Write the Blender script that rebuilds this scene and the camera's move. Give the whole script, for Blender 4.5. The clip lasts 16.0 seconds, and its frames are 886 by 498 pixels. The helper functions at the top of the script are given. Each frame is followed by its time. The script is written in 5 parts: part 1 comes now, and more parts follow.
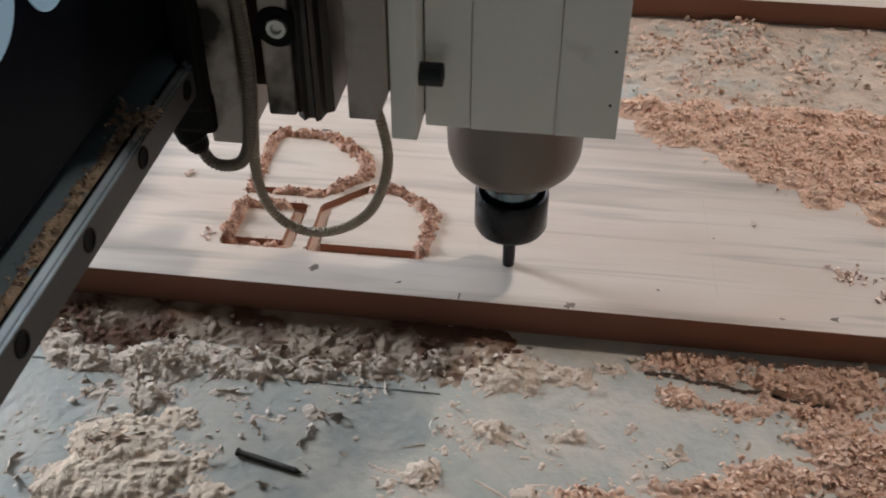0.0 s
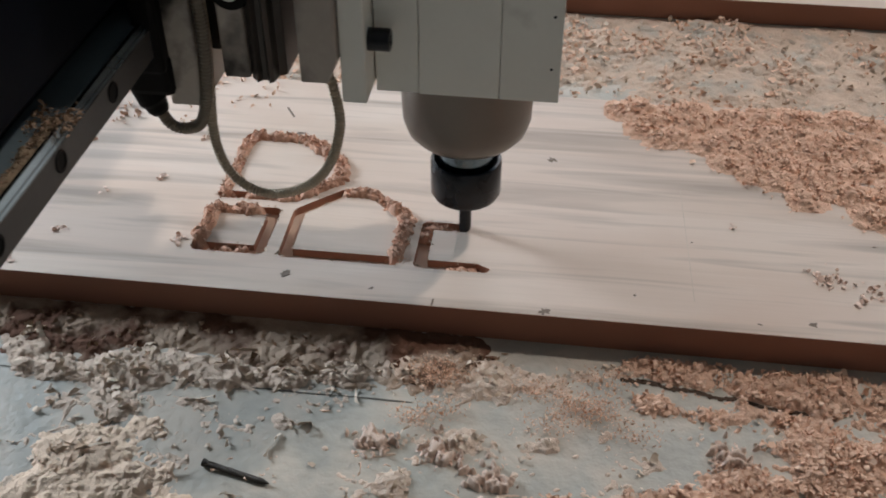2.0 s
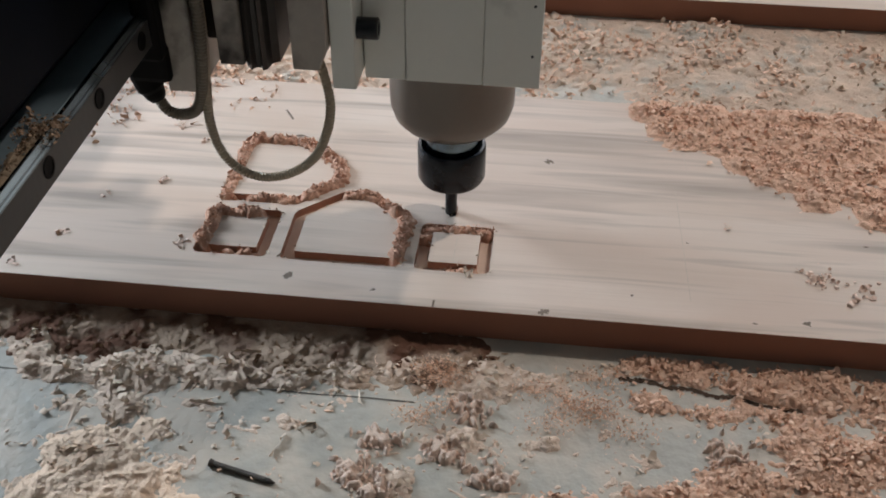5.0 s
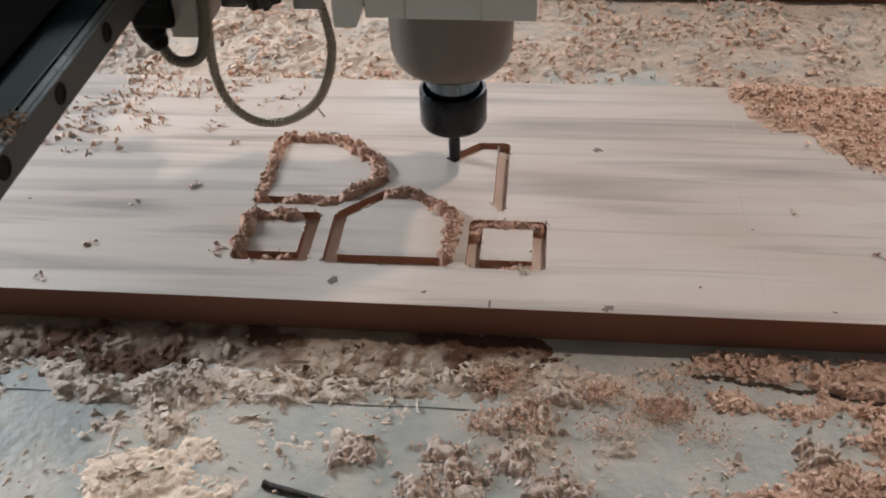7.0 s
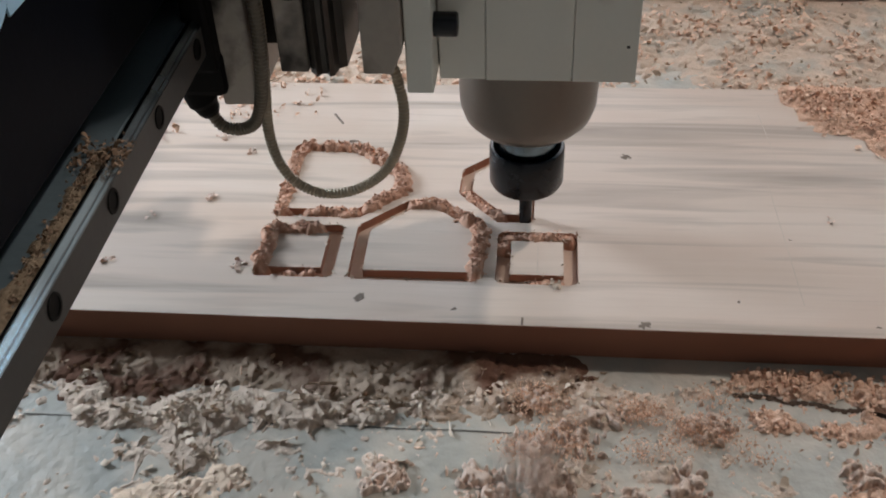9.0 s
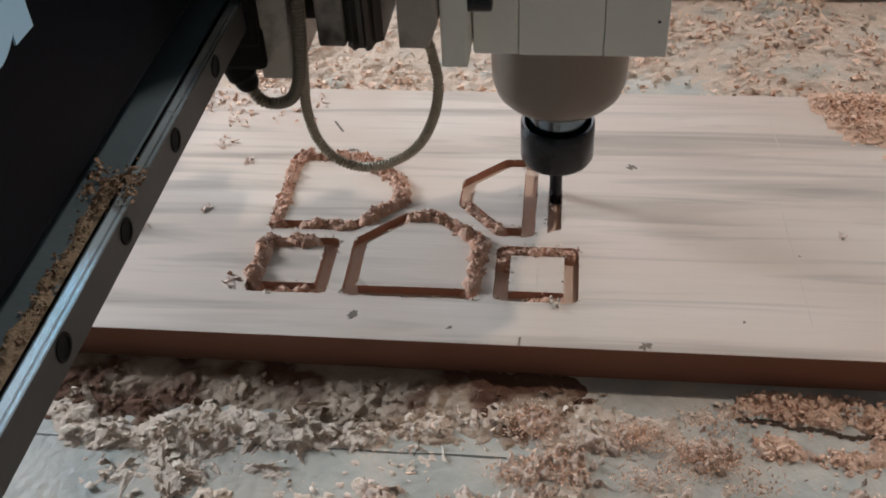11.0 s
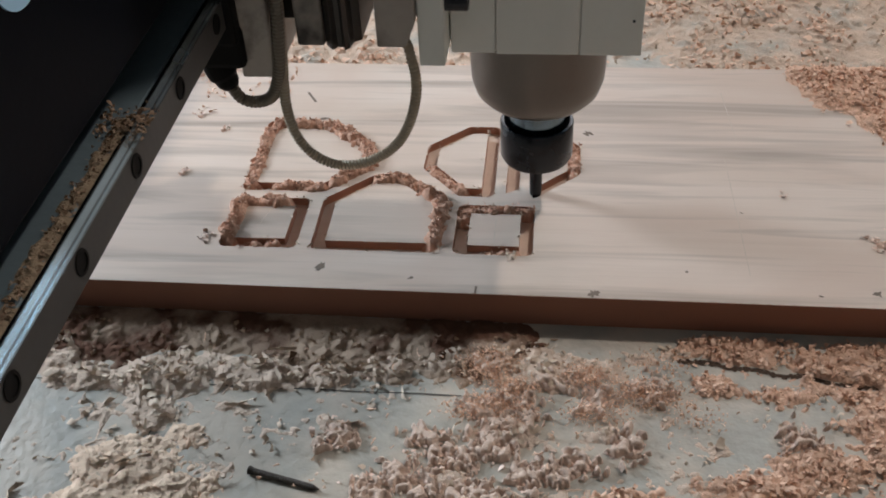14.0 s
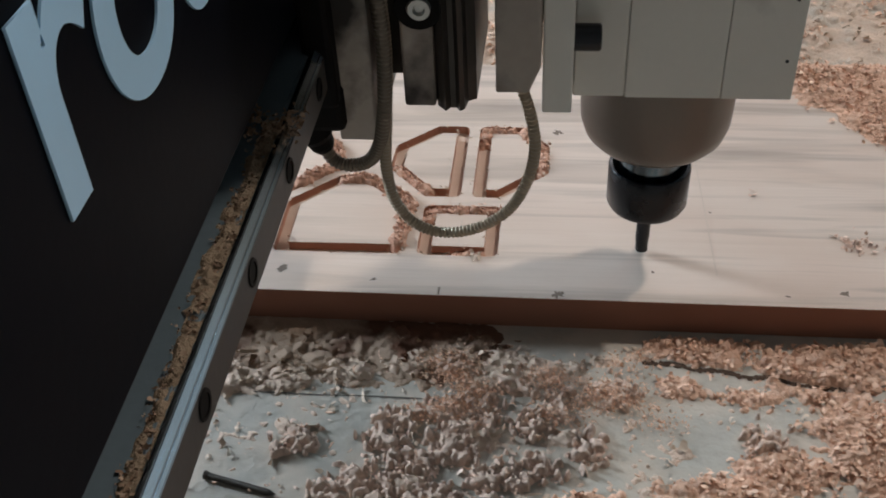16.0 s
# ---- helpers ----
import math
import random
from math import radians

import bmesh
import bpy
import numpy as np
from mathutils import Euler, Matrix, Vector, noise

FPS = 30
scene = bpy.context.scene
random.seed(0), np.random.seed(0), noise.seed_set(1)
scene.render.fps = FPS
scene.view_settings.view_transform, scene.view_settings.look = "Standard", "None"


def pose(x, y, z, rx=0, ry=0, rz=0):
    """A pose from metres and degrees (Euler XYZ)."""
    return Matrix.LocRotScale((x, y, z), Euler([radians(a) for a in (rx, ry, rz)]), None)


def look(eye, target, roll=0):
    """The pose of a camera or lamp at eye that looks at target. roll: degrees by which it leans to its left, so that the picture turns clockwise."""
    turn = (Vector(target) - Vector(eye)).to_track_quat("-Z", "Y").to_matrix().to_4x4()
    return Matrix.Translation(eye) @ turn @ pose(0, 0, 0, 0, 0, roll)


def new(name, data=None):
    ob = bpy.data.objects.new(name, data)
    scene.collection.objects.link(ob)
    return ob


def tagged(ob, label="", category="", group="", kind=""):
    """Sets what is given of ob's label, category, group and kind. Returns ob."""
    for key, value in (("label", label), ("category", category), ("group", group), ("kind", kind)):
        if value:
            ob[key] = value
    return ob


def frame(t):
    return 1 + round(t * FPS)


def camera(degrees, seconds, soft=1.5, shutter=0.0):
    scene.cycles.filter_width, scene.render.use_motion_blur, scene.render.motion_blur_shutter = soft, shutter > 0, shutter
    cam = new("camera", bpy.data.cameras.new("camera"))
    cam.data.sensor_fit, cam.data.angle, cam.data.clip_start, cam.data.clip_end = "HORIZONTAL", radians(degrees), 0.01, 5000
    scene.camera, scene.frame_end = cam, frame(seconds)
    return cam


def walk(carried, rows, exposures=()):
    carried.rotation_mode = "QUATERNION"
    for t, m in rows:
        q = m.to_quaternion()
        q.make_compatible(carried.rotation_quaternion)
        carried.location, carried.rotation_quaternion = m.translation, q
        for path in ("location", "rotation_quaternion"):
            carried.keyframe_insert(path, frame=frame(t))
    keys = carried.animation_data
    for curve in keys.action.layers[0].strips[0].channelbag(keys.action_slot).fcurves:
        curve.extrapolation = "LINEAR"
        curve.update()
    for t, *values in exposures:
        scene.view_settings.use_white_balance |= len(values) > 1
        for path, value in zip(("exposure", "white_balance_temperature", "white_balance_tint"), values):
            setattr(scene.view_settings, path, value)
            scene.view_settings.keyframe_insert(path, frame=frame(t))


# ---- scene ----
cam = camera(47.0, 16.0, 1.8, 0.4)
PATH = [
    (0, (0.0601, -0.3979, 0.3599), (-0.1425, 1.1486, -0.8920), 0.06),
    (0.5, (0.0721, -0.3916, 0.3580), (-0.1360, 1.1528, -0.8956), -0.27),
    (1, (0.0706, -0.3898, 0.3579), (-0.1329, 1.1539, -0.8973), -0.10),
    (1.5, (0.0702, -0.3880, 0.3568), (-0.1309, 1.1572, -0.8970), -0.06),
    (2, (0.0707, -0.3881, 0.3566), (-0.1249, 1.1592, -0.8953), 0.05),
    (2.5, (0.0757, -0.3871, 0.3571), (-0.1111, 1.1607, -0.8957), 0.22),
    (3, (0.0807, -0.3870, 0.3576), (-0.1075, 1.1605, -0.8953), 0.03),
    (5.3, (0.0620, -0.3934, 0.3643), (-0.1088, 1.1515, -0.8943), 0.29),
    (5.5, (0.0592, -0.3934, 0.3621), (-0.1244, 1.1525, -0.8934), -0.34),
    (6, (0.0438, -0.3942, 0.3631), (-0.1398, 1.1520, -0.8921), -1.14),
    (6.5, (0.0396, -0.3826, 0.3579), (-0.1465, 1.1622, -0.8987), -1.34),
    (7, (0.0395, -0.3724, 0.3430), (-0.1447, 1.1734, -0.9125), -2.15),
    (7.5, (0.0387, -0.3719, 0.3401), (-0.1294, 1.1597, -0.9350), -2.25),
    (8, (0.0289, -0.3784, 0.3462), (-0.1377, 1.1533, -0.9290), -2.25),
    (8.5, (0.0261, -0.3729, 0.3483), (-0.1540, 1.1593, -0.9245), -2.62),
    (9, (0.0220, -0.3534, 0.3448), (-0.1544, 1.1757, -0.9322), -2.52),
    (9.2, (0.0242, -0.3420, 0.3407), (-0.1461, 1.1880, -0.9360), -2.38),
    (11.5, (0.0346, -0.3337, 0.3461), (-0.1949, 1.1745, -0.9471), -3.62),
    (12, (0.0368, -0.3353, 0.3466), (-0.1838, 1.1743, -0.9466), -3.54),
    (12.5, (0.0403, -0.3406, 0.3483), (-0.1713, 1.1699, -0.9453), -3.24),
    (13, (0.0489, -0.3527, 0.3479), (-0.1762, 1.1589, -0.9422), -3.72),
    (13.5, (0.0497, -0.3648, 0.3488), (-0.1562, 1.1504, -0.9402), -3.22),
    (14, (0.0529, -0.3693, 0.3465), (-0.1577, 1.1454, -0.9425), -3.23),
    (14.5, (0.0515, -0.3682, 0.3483), (-0.1620, 1.1442, -0.9429), -3.51),
    (15, (0.0482, -0.3640, 0.3494), (-0.1565, 1.1495, -0.9419), -3.28),
    (15.5, (0.0513, -0.3591, 0.3467), (-0.1506, 1.1549, -0.9445), -3.32),
    (16, (0.0693, -0.3629, 0.3416), (-0.1395, 1.1532, -0.9460), -3.39),
]

M = 1.25  # plan units to metres
walk(cam, [(t, look(Vector(eye) * M, Vector(target) * M, roll)) for t, eye, target, roll in PATH])

# ---- world, lights ----
world = bpy.data.worlds.new("world")
scene.world = world
world.use_nodes = True
sky = world.node_tree.nodes.new("ShaderNodeTexSky")
sky.sky_type = "NISHITA"
sky.sun_disc = False
sky.sun_elevation, sky.sun_rotation = radians(35), radians(-20)
world.node_tree.links.new(sky.outputs[0], world.node_tree.nodes["Background"].inputs[0])
world.node_tree.nodes["Background"].inputs[1].default_value = 0.08
scene.view_settings.exposure = -0.1


def area_lamp(name, eye, target, sx, sy, power, colour):
    data = bpy.data.lights.new(name, "AREA")
    data.shape, data.size, data.size_y = "RECTANGLE", sx, sy
    data.energy, data.color = power, colour
    ob = new(name, data)
    ob.matrix_world = look(eye, target)
    return ob


# direction inferred from the spindle's shadow on the board
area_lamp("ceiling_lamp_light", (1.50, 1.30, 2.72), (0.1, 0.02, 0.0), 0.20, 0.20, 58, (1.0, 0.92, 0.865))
# broad fill light added in the unseen back opening
area_lamp("back_window_fill", (-0.6, 3.30, 1.75), (0.0, 0.0, 0.1), 2.2, 1.3, 58, (0.98, 0.96, 1.0))
area_lamp("daylight_side_window", (-1.78, 0.72, 0.82), (0.0, 0.0, 0.0), 0.34, 0.60, 56, (0.74, 0.87, 1.0))
area_lamp("daylight_right_window", (2.35, 3.30, 1.5), (0.0, 0.0, 0.1), 1.1, 1.2, 36, (0.50, 0.80, 1.0))


# ---- helpers of this scene ----
def part(name, bm, mats, parent=None, label="", smooth=False):
    """Links a bmesh in plan units as one mesh object."""
    me = bpy.data.meshes.new(name)
    bmesh.ops.recalc_face_normals(bm, faces=bm.faces)
    bm.transform(Matrix.Scale(M, 4))
    bm.to_mesh(me)
    bm.free()
    for m in mats if isinstance(mats, (list, tuple)) else [mats]:
        me.materials.append(m)
    if smooth:
        for p in me.polygons:
            p.use_smooth = True
        me.set_sharp_from_angle(angle=radians(40))
    ob = new(name, me)
    if parent:
        ob.parent = parent
    if label:
        tagged(ob, label)
    return ob


def box(bm, x0, x1, y0, y1, z0, z1, bevel=0.0, seg=2, mat=0):
    made = bmesh.ops.create_cube(bm, size=1.0)
    vs = made["verts"]
    for v in vs:
        v.co = ((x0 + x1) / 2 + v.co.x * (x1 - x0), (y0 + y1) / 2 + v.co.y * (y1 - y0), (z0 + z1) / 2 + v.co.z * (z1 - z0))
    faces = {f for v in vs for f in v.link_faces}
    for f in faces:
        f.material_index = mat
    if bevel:
        es = list({e for v in vs for e in v.link_edges})
        bmesh.ops.bevel(bm, geom=es, offset=bevel, segments=seg, profile=0.5, affect="EDGES")
    return bm


def lathe(bm, profile, at=(0, 0, 0), turn=None, n=48):
    """Turns (radius, height) pairs round the z axis."""
    rings = []
    for r, z in profile:
        if r < 1e-7:
            rings.append([bm.verts.new((0, 0, z))])
        else:
            rings.append([bm.verts.new((r * math.cos(2 * math.pi * k / n), r * math.sin(2 * math.pi * k / n), z)) for k in range(n)])
    for a, b in zip(rings, rings[1:]):
        for k in range(n):
            p, q = a[k % len(a)], a[(k + 1) % len(a)]
            s, t = b[(k + 1) % len(b)], b[k % len(b)]
            vs = []
            for v in (p, q, s, t):
                if v not in vs:
                    vs.append(v)
            if len(vs) > 2:
                bm.faces.new(vs)
    m = Matrix.Translation(at) @ (turn or Matrix())
    bmesh.ops.transform(bm, matrix=m, verts=[v for ring in rings for v in ring])
    return bm


def tube(bm, points, radius, ribs=0.0, pitch=0.002, n=10):
    """A tube along a smooth line through points; ribs: how far its rings stand out."""
    pts = [Vector(p) for p in points]
    line = []
    ext = [2 * pts[0] - pts[1]] + pts + [2 * pts[-1] - pts[-2]]
    for i in range(1, len(ext) - 2):
        p0, p1, p2, p3 = ext[i - 1:i + 3]
        for k in range(40):
            u = k / 40
            line.append(0.5 * ((2 * p1) + (p2 - p0) * u + (2 * p0 - 5 * p1 + 4 * p2 - p3) * u * u + (3 * p1 - p0 - 3 * p2 + p3) * u ** 3))
    line.append(pts[-1])
    dist = [0.0]
    for a, b in zip(line, line[1:]):
        dist.append(dist[-1] + (b - a).length)
    count = max(8, int(dist[-1] / (pitch / 2)))
    rings, side = [], Vector((0, 1, 0))
    j = 0
    for k in range(count + 1):
        d = dist[-1] * k / count
        while j < len(line) - 2 and dist[j + 1] < d:
            j += 1
        u = (d - dist[j]) / max(1e-9, dist[j + 1] - dist[j])
        p = line[j].lerp(line[j + 1], min(1, u))
        way = (line[j + 1] - line[j]).normalized()
        side = (side - way * side.dot(way)).normalized()
        up = way.cross(side)
        r = radius + (ribs if k % 2 else 0)
        rings.append([bm.verts.new(p + r * (math.cos(2 * math.pi * i / n) * side + math.sin(2 * math.pi * i / n) * up)) for i in range(n)])
    for a, b in zip(rings, rings[1:]):
        for i in range(n):
            bm.faces.new((a[i], a[(i + 1) % n], b[(i + 1) % n], b[i]))
    bm.faces.new(rings[0][::-1])
    bm.faces.new(rings[-1])
    return bm


def empty(name, label, category, group="", kind=""):
    return tagged(new(name), label, category, group, kind)


# ---- materials ----
def material(name, colour, rough=0.6, metal=0.0, vary=0.15, scale=12.0, fine=160.0, bump=0.05, stain=None, stain_at=(0.55, 0.75), stain_scale=9.0, spec=0.5):
    """Plain surface with blotches, grain, fine relief and, if given, stains or painted shade of another colour."""
    m = bpy.data.materials.new(name)
    m.use_nodes = True
    nt = m.node_tree
    b = nt.nodes["Principled BSDF"]
    b.inputs["Metallic"].default_value = metal
    b.inputs["Specular IOR Level"].default_value = spec
    tc = nt.nodes.new("ShaderNodeTexCoord")
    big, small = nt.nodes.new("ShaderNodeTexNoise"), nt.nodes.new("ShaderNodeTexNoise")
    big.inputs["Scale"].default_value, small.inputs["Scale"].default_value = scale, fine
    big.inputs["Detail"].default_value, small.inputs["Detail"].default_value = 6, 4
    for n in (big, small):
        nt.links.new(tc.outputs["Object"], n.inputs["Vector"])
    mix = nt.nodes.new("ShaderNodeMix")
    mix.data_type = "RGBA"
    mix.inputs[6].default_value = (*[c * (1 - vary) for c in colour], 1)
    mix.inputs[7].default_value = (*[min(1, c * (1 + vary)) for c in colour], 1)
    add = nt.nodes.new("ShaderNodeMath")
    add.operation = "MULTIPLY_ADD"
    nt.links.new(small.outputs[0], add.inputs[0])
    add.inputs[1].default_value = 0.4
    nt.links.new(big.outputs[0], add.inputs[2])
    shift = nt.nodes.new("ShaderNodeMath")
    shift.operation = "SUBTRACT"
    nt.links.new(add.outputs[0], shift.inputs[0])
    shift.inputs[1].default_value = 0.2
    nt.links.new(shift.outputs[0], mix.inputs[0])
    out = mix.outputs[2]
    rr = nt.nodes.new("ShaderNodeMapRange")
    rr.inputs[3].default_value, rr.inputs[4].default_value = max(0.03, rough - 0.12), min(1, rough + 0.12)
    nt.links.new(big.outputs[0], rr.inputs[0])
    if stain:
        sn = nt.nodes.new("ShaderNodeTexNoise")
        sn.inputs["Scale"].default_value, sn.inputs["Detail"].default_value = stain_scale, 8
        nt.links.new(tc.outputs["Object"], sn.inputs["Vector"])
        r = nt.nodes.new("ShaderNodeMapRange")
        r.inputs[1].default_value, r.inputs[2].default_value = stain_at
        nt.links.new(sn.outputs[0], r.inputs[0])
        m2 = nt.nodes.new("ShaderNodeMix")
        m2.data_type = "RGBA"
        nt.links.new(r.outputs[0], m2.inputs[0])
        nt.links.new(out, m2.inputs[6])
        m2.inputs[7].default_value = (*stain, 1)
        out = m2.outputs[2]
    nt.links.new(out, b.inputs["Base Color"])
    nt.links.new(rr.outputs[0], b.inputs["Roughness"])
    if bump:
        bp = nt.nodes.new("ShaderNodeBump")
        bp.inputs["Strength"].default_value, bp.inputs["Distance"].default_value = bump, 0.002
        nt.links.new(small.outputs[0], bp.inputs["Height"])
        nt.links.new(bp.outputs[0], b.inputs["Normal"])
    return m


def wood(name, pale, dark, streak, rough=0.6, strength=0.5):
    """Sawn softwood with its grain along x: fine fibres, broad bands and long grey streaks."""
    m = bpy.data.materials.new(name)
    m.use_nodes = True
    nt = m.node_tree
    b = nt.nodes["Principled BSDF"]
    b.inputs["Specular IOR Level"].default_value = 0.25
    geo = nt.nodes.new("ShaderNodeNewGeometry")

    def grain(sx, sy, sz, detail, distort):
        mp = nt.nodes.new("ShaderNodeMapping")
        mp.inputs["Scale"].default_value = (sx, sy, sz)
        nt.links.new(geo.outputs["Position"], mp.inputs[0])
        n = nt.nodes.new("ShaderNodeTexNoise")
        n.inputs["Scale"].default_value, n.inputs["Detail"].default_value, n.inputs["Distortion"].default_value = 1, detail, distort
        nt.links.new(mp.outputs[0], n.inputs["Vector"])
        return n.outputs[0]

    band, fibre, long, blot = grain(2.0, 26, 3, 5, 0.6), grain(18, 620, 30, 3, 0.2), grain(3.0, 44, 4, 4, 0.8), grain(7, 13, 4, 4, 0.6)

    def ramp(src, lo, hi):
        r = nt.nodes.new("ShaderNodeMapRange")
        r.inputs[1].default_value, r.inputs[2].default_value = lo, hi
        nt.links.new(src, r.inputs[0])
        return r.outputs[0]

    def mixed(f, a, c):
        x = nt.nodes.new("ShaderNodeMix")
        x.data_type = "RGBA"
        nt.links.new(f, x.inputs[0])
        for k, v in ((6, a), (7, c)):
            if isinstance(v, tuple):
                x.inputs[k].default_value = (*v, 1)
            else:
                nt.links.new(v, x.inputs[k])
        return x.outputs[2]

    def scaled(f, k):
        x = nt.nodes.new("ShaderNodeMath")
        x.operation = "MULTIPLY"
        nt.links.new(f, x.inputs[0])
        x.inputs[1].default_value = k
        return x.outputs[0]

    c = mixed(ramp(band, 0.35, 0.65), pale, dark)
    c = mixed(scaled(ramp(blot, 0.38, 0.68), 0.5), c, tuple(v * k for v, k in zip(dark, (0.97, 0.89, 0.86))))
    c = mixed(scaled(ramp(long, 0.50, 0.70), strength), c, streak)
    c = mixed(scaled(ramp(grain(5.0, 70, 6, 3, 0.9), 0.57, 0.72), 0.55 * strength), c, streak)
    c = mixed(scaled(ramp(fibre, 0.5, 0.85), 0.12), c, streak)
    nt.links.new(c, b.inputs["Base Color"])
    b.inputs["Roughness"].default_value = rough
    bp = nt.nodes.new("ShaderNodeBump")
    bp.inputs["Strength"].default_value, bp.inputs["Distance"].default_value = 0.12, 0.001
    nt.links.new(fibre, bp.inputs["Height"])
    nt.links.new(bp.outputs[0], b.inputs["Normal"])
    return m


def shaving(name, pale, mid, dark):
    """Wood shavings: each one a tint of its own."""
    m = bpy.data.materials.new(name)
    m.use_nodes = True
    nt = m.node_tree
    b = nt.nodes["Principled BSDF"]
    b.inputs["Roughness"].default_value = 0.75
    b.inputs["Specular IOR Level"].default_value = 0.2
    geo = nt.nodes.new("ShaderNodeNewGeometry")
    r = nt.nodes.new("ShaderNodeValToRGB")
    r.color_ramp.elements[0].color, r.color_ramp.elements[1].color = (*dark, 1), (*pale, 1)
    e = r.color_ramp.elements.new(0.45)
    e.color = (*mid, 1)
    nt.links.new(geo.outputs["Random Per Island"], r.inputs[0])
    n = nt.nodes.new("ShaderNodeTexNoise")
    n.inputs["Scale"].default_value, n.inputs["Detail"].default_value = 500, 3
    nt.links.new(geo.outputs["Position"], n.inputs["Vector"])
    x = nt.nodes.new("ShaderNodeMix")
    x.data_type, x.blend_type = "RGBA", "MULTIPLY"
    x.inputs[0].default_value = 0.35
    nt.links.new(r.outputs[0], x.inputs[6])
    nt.links.new(n.outputs[1], x.inputs[7])
    nt.links.new(r.outputs[0], b.inputs["Base Color"])
    return m


BOARD_TOP = wood("planed_softwood", (0.68, 0.565, 0.485), (0.60, 0.48, 0.395), (0.36, 0.29, 0.24), 0.5, 0.95)
# reddish sawn sides; shade and red bounce are painted into this darker colour
BOARD_EDGE_SHADED = wood("shaded_sawn_edge", (0.34, 0.165, 0.11), (0.28, 0.13, 0.085), (0.20, 0.09, 0.06), 0.8, 0.4)
# groove walls: same cut wood as the floor, darkened in colour for their shade
CUT_WOOD_SHADED = wood("shaded_cut_wood", (0.46, 0.245, 0.165), (0.40, 0.20, 0.13), (0.31, 0.145, 0.095), 0.8, 0.3)
GROOVE_FLOOR = wood("pale_groove_floor", (0.66, 0.515, 0.41), (0.60, 0.45, 0.35), (0.50, 0.35, 0.265), 0.7, 0.3)
CHIP_RED = shaving("salmon_shavings", (0.86, 0.61, 0.46), (0.75, 0.50, 0.365), (0.59, 0.365, 0.255))
DUST_BACK = material("dull_salmon_sawdust", (0.60, 0.455, 0.355), 0.95, 0, 0.35, 45, 700, 0.6, (0.44, 0.40, 0.345), (0.5, 0.7), 30, spec=0.1)
# brown patches paint the shade of board and carriage into this tan dust
DUST_LEE_SHADED = material("shaded_lee_sawdust", (0.38, 0.28, 0.21), 0.95, 0, 0.35, 50, 800, 0.5, (0.13, 0.066, 0.044), (0.47, 0.56), 20, spec=0.1)
DUST_TAN = material("tan_fine_sawdust", (0.74, 0.555, 0.42), 0.95, 0, 0.3, 60, 900, 0.6, spec=0.1)
FACE_PLATE = material("stained_brown_plate", (0.42, 0.36, 0.31), 0.5, 0.1, 0.25, 9, 250, 0.05, (0.03, 0.022, 0.017), (0.55, 0.66), 14)
BACK_PLATE = material("stained_grey_plate", (0.40, 0.345, 0.295), 0.5, 0.1, 0.3, 14, 250, 0.05, (0.022, 0.016, 0.012), (0.53, 0.64), 19)
CHIP_SALMON = shaving("fresh_salmon_shavings", (0.88, 0.62, 0.465), (0.78, 0.505, 0.365), (0.63, 0.38, 0.265))
CHIP_PINK = shaving("pinkish_fresh_shavings", (0.84, 0.66, 0.56), (0.74, 0.54, 0.44), (0.58, 0.39, 0.30))
CHIP_GROOVE = shaving("reddish_groove_shavings", (0.76, 0.52, 0.40), (0.61, 0.38, 0.28), (0.45, 0.25, 0.17))
CHIP_CLOUD = shaving("orange_fine_shavings", (0.86, 0.58, 0.42), (0.78, 0.51, 0.36), (0.68, 0.42, 0.29))
CHIP_PALE = shaving("pale_shavings", (0.70, 0.57, 0.455), (0.61, 0.485, 0.38), (0.51, 0.395, 0.30))
DUST_RED = material("salmon_sawdust", (0.66, 0.43, 0.315), 0.95, 0, 0.3, 60, 900, 0.6, spec=0.1)
DUST_SALMON = material("fresh_salmon_dust", (0.72, 0.465, 0.34), 0.95, 0, 0.35, 90, 900, 0.5, spec=0.1)
DUST_GROOVE = material("reddish_packed_dust", (0.63, 0.375, 0.27), 0.95, 0, 0.35, 120, 900, 0.5, (0.36, 0.17, 0.11), (0.52, 0.76), 90, spec=0.1)
DUST_PINK = material("pinkish_fresh_sawdust", (0.64, 0.485, 0.395), 0.95, 0, 0.3, 60, 900, 0.6, spec=0.1)
DUST_PALE = material("pale_sawdust", (0.61, 0.475, 0.38), 0.95, 0, 0.35, 60, 900, 0.6, spec=0.1)
TABLE = material("grey_machine_bed", (0.355, 0.338, 0.295), 0.5, 0, 0.3, 9, 130, 0.55, (0.47, 0.41, 0.34), (0.41, 0.60), 24)
CRACK_SHADOW = material("brown_crack_shadow", (0.075, 0.05, 0.036), 0.95, 0, 0.4, 200, 900, 0.3, spec=0.1)
SEAM = material("dark_slit", (0.10, 0.088, 0.076), 0.9, 0, 0.2, 40, 400, 0.1)
BLACK_PAINT = material("black_gantry_paint", (0.0020, 0.0028, 0.0055), 0.5, 0, 0.3, 5, 200, 0.03, (0.006, 0.006, 0.007), (0.6, 0.9), 12, spec=0.06)
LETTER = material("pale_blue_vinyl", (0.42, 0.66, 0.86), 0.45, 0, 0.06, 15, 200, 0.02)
STEEL = material("rail_steel", (0.40, 0.42, 0.44), 0.2, 1.0, 0.2, 20, 300, 0.05, (0.16, 0.12, 0.09), (0.6, 0.85), 14)
# blue of the window's reflection is mixed into the raceway's colour
RACEWAY = material("sky_tinted_raceway", (0.62, 0.74, 0.82), 0.24, 1.0, 0.1, 20, 300, 0.01)
